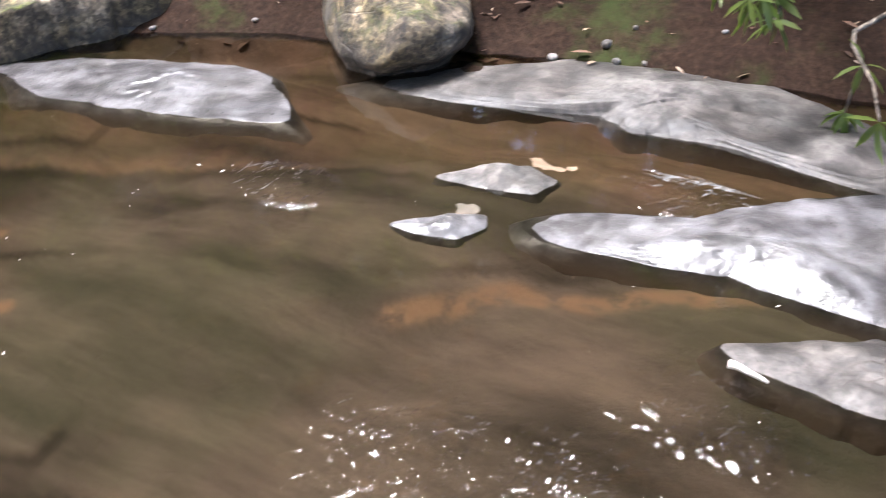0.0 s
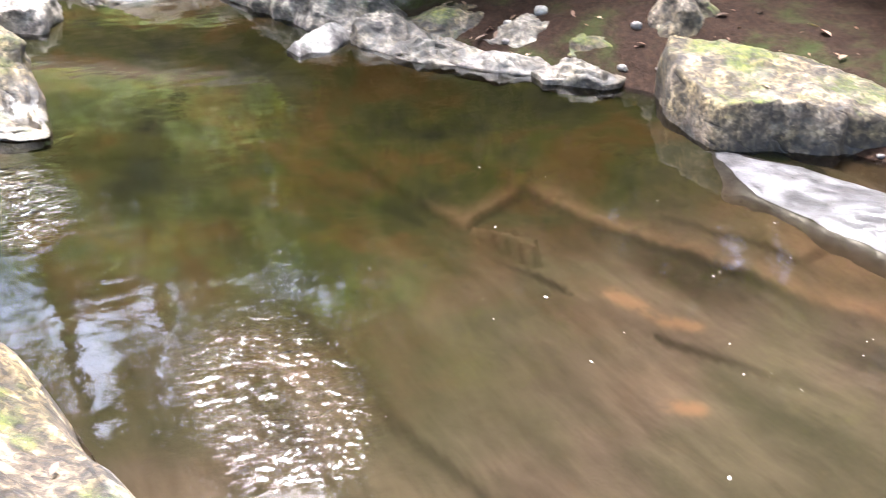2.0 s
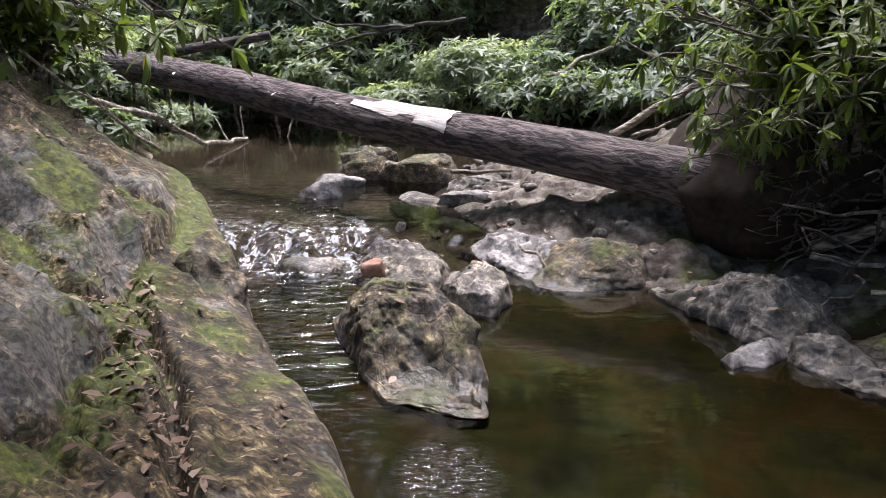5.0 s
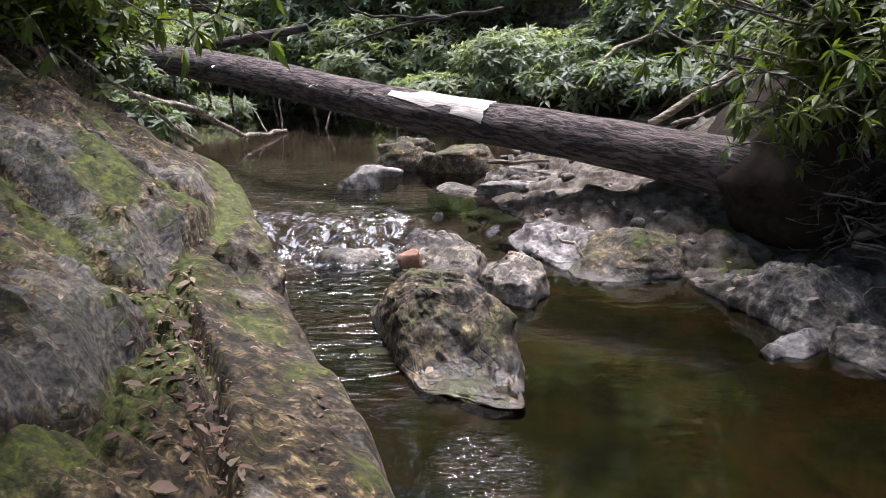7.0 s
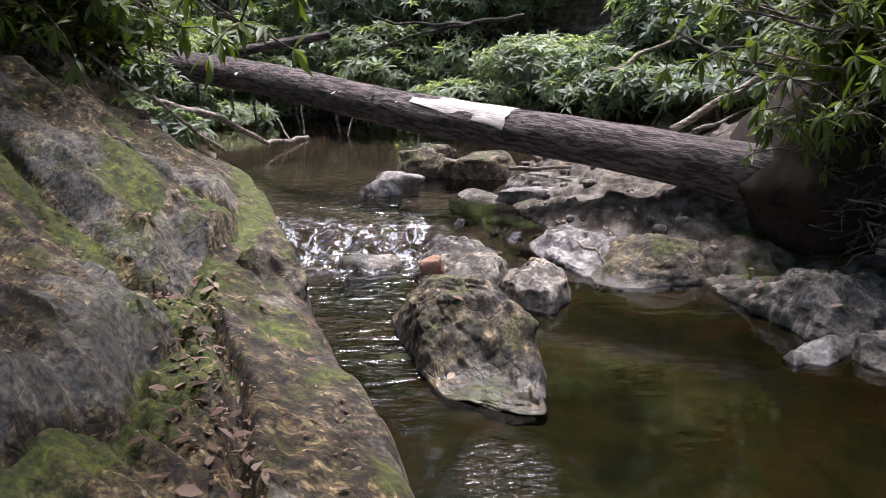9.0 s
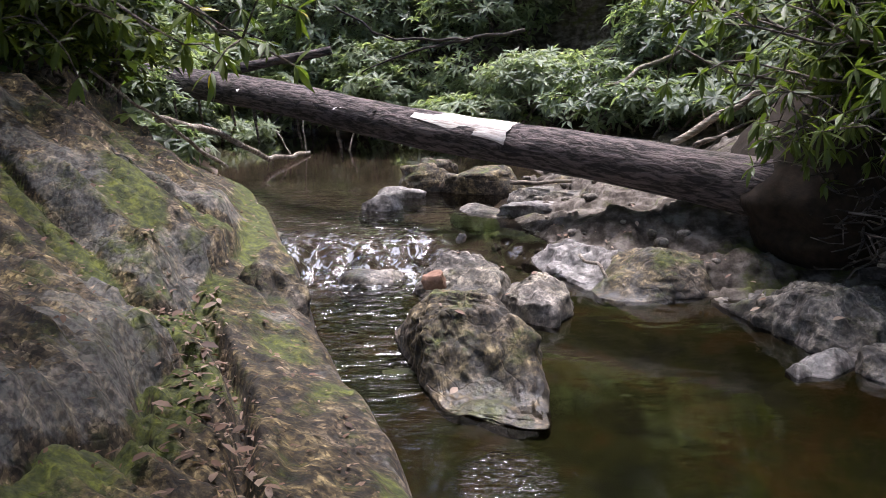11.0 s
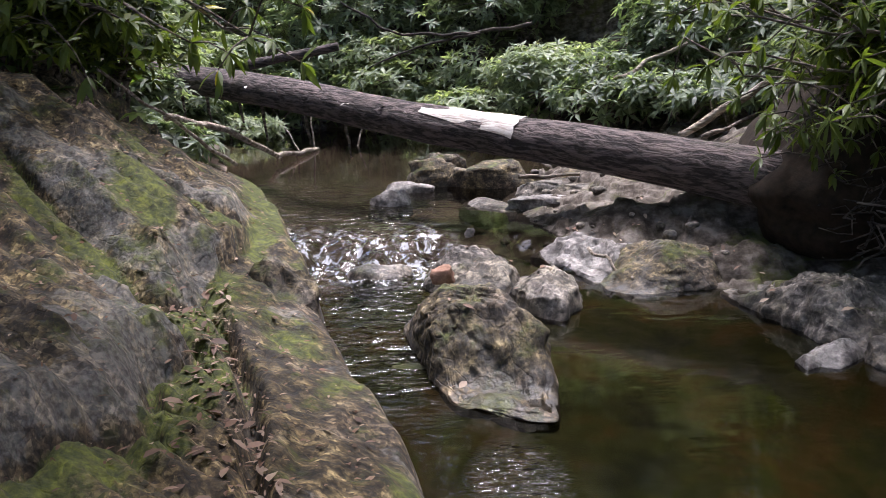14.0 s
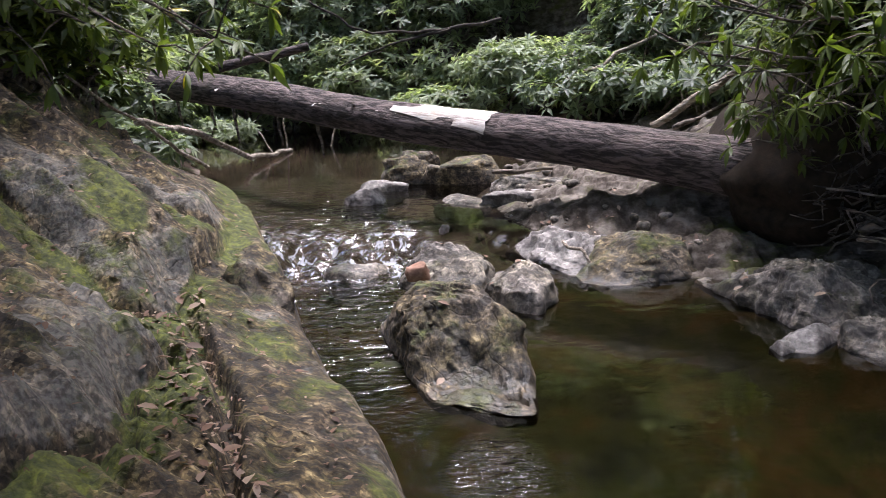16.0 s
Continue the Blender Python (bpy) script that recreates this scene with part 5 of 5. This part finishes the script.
YELLOW = leaf_shape(4, 0.2)
YELLOW.materials.append(leaf_material("yellow_leaf", (0.25, 0.2, 0.02), (0.4, 0.33, 0.04), (0.55, 0.45, 0.06), 0.4, 0.4))


def along(way, up):
    x = Vector(way).normalized()
    y = Vector(up).cross(x).normalized()
    z = x.cross(y)
    return Matrix((x, y, z)).transposed().to_4x4()


def spray(start, tip, seed, label, leaf=0.16, clusters=4, per=7, hang=0.5, sag=0.15, yellow=0):
    """A branch of the thicket with drooping leaves in rosettes at its twig ends."""
    rnd = random.Random(seed)
    root = new("rhododendron_branch")
    root.location = start
    tagged(root, label, "branch", "overhanging branches")
    a, b = Vector((0, 0, 0)), Vector(tip) - Vector(start)
    pts = bent(a, b, 9, sag, seed)
    wood = [tube_arrays(pts, [0.016 - 0.0013 * i for i in range(9)], 6, 0.1, seed)]
    ends = [(pts[-1], (pts[-1] - pts[-2]).normalized())]
    for k in range(clusters - 1):
        i = rnd.randint(4, 8)
        d = Vector((rnd.gauss(-0.2, 0.7), rnd.gauss(-0.2, 0.7), rnd.gauss(-0.1, 0.5))).normalized()
        e = pts[i] + d * rnd.uniform(0.12, 0.35)
        wood.append(tube_arrays([pts[i], pts[i].lerp(e, 0.5) + Vector((0, 0, 0.03)), e], [0.007, 0.005, 0.004], 5))
        ends.append((e, d))
    for k, one in enumerate(wood):
        piece("twig" if k else "stem", mesh_of("twig" if k else "stem", *one), TWIG, root)
    for c, d in ends:
        ax = (d + Vector((0, 0, 0.35))).normalized()
        p = ax.orthogonal().normalized()
        q = ax.cross(p)
        n = per + rnd.randint(-2, 2)
        for i in range(n):
            t = 6.283 * i / n + rnd.uniform(-0.3, 0.3)
            e = radians(rnd.uniform(50, 95))
            w = ax * cos(e) + (p * cos(t) + q * sin(t)) * sin(e) + Vector((0, 0, -hang * rnd.uniform(0.5, 1.3)))
            ob = new("leaf", YELLOW if yellow and rnd.random() < yellow else rnd.choice(LEAVES))
            ob.parent = root
            ob.matrix_local = Matrix.Translation(c) @ along(w, (rnd.gauss(0, 0.3), rnd.gauss(0, 0.3), 1)) @ Matrix.Scale(leaf * rnd.uniform(0.65, 1.15), 4)
    return root


OVER = "leafy rhododendron branch hanging over the log and pool"
for k, (tip, leaf, n) in enumerate([((1.72, 5.0, 1.16), 0.16, 5), ((1.86, 4.6, 1.42), 0.17, 4), ((2.12, 4.8, 1.30), 0.16, 5), ((1.40, 5.8, 1.66), 0.15, 6), ((1.52, 5.6, 1.46), 0.15, 5), ((1.78, 5.6, 1.30), 0.15, 6),
                                    ((2.0, 5.3, 1.66), 0.16, 6), ((2.25, 5.0, 1.70), 0.16, 5), ((1.50, 6.2, 1.72), 0.14, 6), ((1.62, 5.3, 1.74), 0.15, 5), ((2.3, 5.3, 1.36), 0.16, 5), ((1.38, 6.6, 1.52), 0.14, 6),
                                    ((1.68, 6.3, 1.30), 0.14, 6), ((1.95, 6.0, 1.50), 0.15, 6), ((2.2, 5.6, 1.15), 0.15, 5), ((1.62, 5.9, 1.85), 0.15, 6), ((1.25, 6.9, 1.85), 0.14, 6), ((2.1, 5.9, 1.85), 0.15, 6), ((1.82, 6.05, 0.98), 0.14, 6), ((2.0, 5.9, 0.85), 0.14, 6), ((1.9, 5.7, 1.10), 0.15, 6), ((2.15, 5.75, 0.95), 0.14, 6)]):
    spray((3.1 + 0.2 * sin(k * 2.1), 6.1 + 0.4 * sin(k * 1.3), 1.35 + 0.25 * sin(k)), (tip[0] + 0.14, tip[1], tip[2] + 0.03), 500 + k, OVER, leaf * 0.85, n + 2, 9)
LEFT = "rhododendron branch with drooping leaves above the outcrop"
for k, (start, tip, n, y) in enumerate([((-2.4, 5.4, 2.5), (-1.02, 5.4, 1.66), 5, 0.12), ((-2.4, 5.6, 2.5), (-0.78, 5.6, 1.50), 4, 0.0), ((-2.2, 5.2, 2.6), (-0.72, 5.3, 1.80), 4, 0.15), ((-2.6, 5.8, 2.4), (-1.45, 5.9, 1.62), 5, 0.0),
                                        ((-2.8, 6.2, 2.3), (-1.9, 6.3, 1.75), 6, 0.0), ((-2.8, 6.0, 2.4), (-2.2, 6.0, 1.65), 6, 0.0)]):
    spray(start, tip, 540 + k, LEFT, 0.16, n, 8, 0.7, yellow=y)
spray((4.3, 0.0, 0.7), (3.66, -0.05, 0.34), 560, "small leafy twig drooping over the stream's edge", 0.11, 6, 7, 0.6)
spray((4.4, -0.4, 0.6), (3.6, -0.35, 0.30), 561, "small leafy twig drooping over the stream's edge", 0.11, 6, 7, 0.6)


# ---------------------------------------------------------------- roots, dead branches and twigs
def stick(name, points, thick, thin, seed, material, label, category="branch", wander=0.06, steps=12, group=""):
    pts = []
    for a, b in zip(points, points[1:]):
        seg = bent(a, b, steps, wander, seed)
        pts += seg if not pts else seg[1:]
    n = len(pts)
    o = pts[0].copy()
    me = mesh_of(name, *tube_arrays([p - o for p in pts], [thick + (thin - thick) * i / (n - 1) for i in range(n)], 8, 0.2, seed))
    return thing(name, me, material, label, category, group, m=Matrix.Translation(o))


tangle = new("root_tangle")
tangle.location = (2.5, 5.85, 0.42)
tagged(tangle, "dark tangle of bare roots hanging from the undercut bank", "roots")
rnd = random.Random(77)
for k in range(80):
    a = Vector((rnd.uniform(-0.05, 1.6), rnd.uniform(-0.6, 0.5), rnd.uniform(-0.05, 0.7)))
    b = a + Vector((-rnd.uniform(0.35, 1.1), rnd.uniform(-0.5, 0.2), -rnd.uniform(-0.12, 0.25)))
    b.x = max(b.x, -0.28)
    b.z = max(b.z, -0.25)
    r = rnd.uniform(0.006, 0.017)
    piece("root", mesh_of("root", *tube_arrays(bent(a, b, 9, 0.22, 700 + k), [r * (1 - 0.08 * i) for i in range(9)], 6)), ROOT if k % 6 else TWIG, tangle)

stick("dead_branch", [(2.05, 9.0, 0.60), (2.75, 9.0, 1.02), (3.2, 9.0, 1.30)], 0.036, 0.026, 1, DEADWOOD, "pale dead branch leaning up behind the log", wander=0.03)
stick("dead_branch", [(2.3, 9.2, 0.55), (2.9, 9.4, 0.75)], 0.025, 0.012, 2, TWIG, "dead branch lying behind the log")
stick("dead_branch", [(1.6, 11.0, 0.9), (2.6, 11.2, 1.3)], 0.03, 0.018, 12, DEADWOOD, "grey dead branch among the shrubs")
stick("root", [(-2.37, 7.0, 1.44), (-2.12, 7.9, 0.98), (-1.78, 8.4, 0.55)], 0.010, 0.018, 3, DEADWOOD, "thin pale root running down the outcrop's edge", wander=0.03)
stick("dead_branch", [(-2.6, 9.4, 0.86), (-2.3, 10.4, 0.62), (-1.92, 11.3, 0.20), (-1.60, 12.3, 0.13)], 0.036, 0.026, 4, DEADWOOD, "bent dead branch reaching down into the upper pool", wander=0.05)
stick("twig", [(-1.75, 11.9, 0.14), (-1.95, 12.1, 0.42)], 0.012, 0.006, 5, DEADWOOD, "pale twig standing in the upper pool", wander=0.02)
stick("twig", [(-1.62, 12.2, 0.10), (-1.66, 12.3, 0.62)], 0.012, 0.008, 6, DEADWOOD, "pale twig standing in the upper pool", wander=0.02)
stick("twig", [(-1.15, 12.6, 0.08), (-1.05, 12.7, 0.40)], 0.014, 0.008, 7, DEADWOOD, "pale twig standing in the upper pool", wander=0.02)
stick("branch", [(-1.2, 12.0, 1.86), (-0.57, 12.0, 1.48), (0.2, 12.0, 1.46), (1.0, 12.1, 1.54)], 0.010, 0.022, 8, ROOT, "bare dark branch reaching out of the shrubs", wander=0.06)
stick("branch", [(-0.9, 12.0, 1.10), (-0.3, 12.0, 1.32), (0.4, 12.0, 1.45)], 0.008, 0.018, 9, ROOT, "bare dark branch reaching out of the shrubs", wander=0.06)
stick("dead_branch", [(-2.3, 12.0, 1.18), (-1.25, 12.0, 1.36)], 0.06, 0.05, 10, BARK, "broken-off stub of a dead limb", wander=0.03)
stick("stick", [(0.62, 9.05, 0.27), (1.16, 8.95, 0.29)], 0.022, 0.016, 11, TWIG, "dark stick lying on the gravel bar", wander=0.03)
stick("stick", [(1.20, 9.0, 0.24), (1.45, 9.1, 0.40)], 0.035, 0.03, 13, TWIG, "dark broken stick propped under the log", wander=0.02)
stick("stick", [(2.45, 5.55, 0.36), (2.85, 5.25, 0.36)], 0.018, 0.012, 14, DEADWOOD, "pale dry stick lying on the shore rock", wander=0.03)
stick("stick", [(2.55, 5.0, 0.30), (3.9, 4.6, 0.42)], 0.014, 0.010, 15, DEADWOOD, "long thin pale stick lying along the bank", wander=0.03)
stick("stick", [(2.5, 5.65, 0.38), (3.6, 5.5, 0.85)], 0.04, 0.03, 16, TWIG, "mossy dead limb leaning against the bank", wander=0.05)
stick("twig", [(0.93, 6.72, 0.16), (1.12, 6.35, 0.05), (1.16, 6.2, 0.02)], 0.012, 0.008, 17, DEADWOOD, "thin pale twig trailing into the pool", wander=0.04)
for k, (x, l) in enumerate([(4.6, 0.34), (5.2, 0.3), (5.9, 0.36), (6.3, 0.22), (6.9, 0.3), (7.4, 0.4)]):
    p = LOG_A.lerp(LOG_B, x / (LOG_B - LOG_A).length)
    stick("stub", [p - Vector((0, 0, 0.14)), p + Vector((0.04, -0.03, -0.14 - l))], 0.018, 0.01, 30 + k, TWIG, "short dead branch stub hanging beneath the log", "branch", 0.02, 5, "stubs under the log")


# ---------------------------------------------------------------- fallen leaves
def litter(name, spots, size, seed, label, material=None):
    rnd = random.Random(seed)
    B, D, U, Ls, Ws = [], [], [], [], []
    for x, y, z in spots:
        t = rnd.uniform(0, 6.283)
        l = size * (0.35 + 1.2 * rnd.random() ** 2)
        B.append((x, y, z + 0.012))
        D.append((cos(t), sin(t), rnd.uniform(-0.4, 0.5)))
        U.append((rnd.gauss(0, 0.3), rnd.gauss(0, 0.3), 1))
        Ls.append(l)
        Ws.append(l * rnd.uniform(0.22, 0.6))
    D = np.array(D)
    D /= np.linalg.norm(D, axis=1)[:, None]
    me = leaves_mesh(name, np.array(B), D, np.array(U), np.array(Ls), np.array(Ws), 0.15, True)
    return thing(name, me, material or LITTER, label, "leaf litter", kind="stuff")


px, py = [], []
r = np.random.RandomState(5)
for _ in range(620):
    y = r.uniform(1.6, 4.9)
    px.append(float(x_left(y)) - 0.66 - abs(r.normal(0, 0.16)) + 0.05)
    py.append(y)
gully_x, gully_y = np.array(px), np.array(py)
px, py = [], []
for _ in range(2600):
    y = r.uniform(1.6, 8.3)
    px.append(float(x_left(y)) - r.uniform(0.2, 2.6))
    py.append(y)
px, py = np.array(px), np.array(py)
litter("leaf_litter", list(zip(gully_x, gully_y, outcrop_height(gully_x, gully_y))), 0.06, 10, "reddish-brown fallen leaves gathered in the gully of the outcrop")
litter("leaf_litter", list(zip(px, py, outcrop_height(px, py))), 0.033, 9, "brown fallen leaves scattered over the outcrop")


def pebbles(name, count, seed, place, size, material, label):
    """A spread of small stones, too many to count."""
    rnd = random.Random(seed)
    v, f = BALLS[2]
    parts = []
    for _ in range(count):
        x, y = place(rnd)
        r = size * (0.4 + rnd.random() ** 2)
        k = np.array([r * rnd.uniform(0.8, 1.3), r * rnd.uniform(0.7, 1.1), r * rnd.uniform(0.4, 0.8)])
        z = float(ground_height(np.array([x]), np.array([y]))[0])
        t = rnd.uniform(0, 6.28)
        q = np.sign(v) * np.abs(v) ** 0.75 * k
        q = np.stack([q[:, 0] * cos(t) - q[:, 1] * sin(t), q[:, 0] * sin(t) + q[:, 1] * cos(t), q[:, 2]], -1) + np.array([x, y, z + k[2] * 0.4])
        parts.append((q.tolist(), f))
    return thing(name, mesh_of(name, *joined(parts)), material, label, "pebbles", kind="stuff")


pebbles("pebbles", 130, 3, lambda r: (r.uniform(0.0, 2.3), r.uniform(6.3, 10.6)), 0.045, ROCK, "small grey stones strewn over the rocky bar")
pebbles("pebbles", 40, 4, lambda r: (lambda y: (float(x_right(y)) + abs(r.gauss(0, 0.35)), y))(r.uniform(-0.8, 5.0)), 0.03, ROCK_PALE, "small pale stones along the muddy shore")
pebbles("pebbles", 150, 5, lambda r: (r.uniform(-3.4, 0.2), r.uniform(14.0, 15.2)), 0.10, ROCK_PALE, "grey stones along the far end of the upper pool")
r2 = np.random.RandomState(8)
ly = r2.uniform(-0.8, 7.5, 330)
lx = x_right(ly) + np.abs(r2.normal(0.25, 0.5, 330))
litter("leaf_litter", list(zip(lx, ly, ground_height(lx, ly))), 0.06, 12, "fallen leaves scattered over the muddy shore")
stick("fallen_leaf", [(2.36, -0.33, 0.012), (2.335, -0.43, 0.012)], 0.012, 0.004, 40, BARE, "pale curled leaf floating by a slab", "leaf", 0.01, 5)
litter("leaf_litter", LEAF_SPOTS, 0.055, 13, "pale dry leaves lying on the rocks in and beside the stream")
bark_spots = [LOG_A.lerp(LOG_B, q) + Vector((-0.10, -0.12, 0.06)) for q in r2.uniform(0.3, 0.85, 16)]
litter("leaf_litter", [tuple(p) for p in bark_spots], 0.08, 14, "pale fallen petals and leaves caught on the log's bark", BARE)
fy = r2.uniform(-0.6, 3.2, 42)
fx = 1.2 + 0.3 * (2.2 - fy) + r2.uniform(0.0, 1.5, 42)
litter("floating_bits", [(a, b, -0.006) for a, b in zip(fx, fy) if a < x_right(b)], 0.017, 15, "small pale bits of leaf adrift on the pool", BARE)
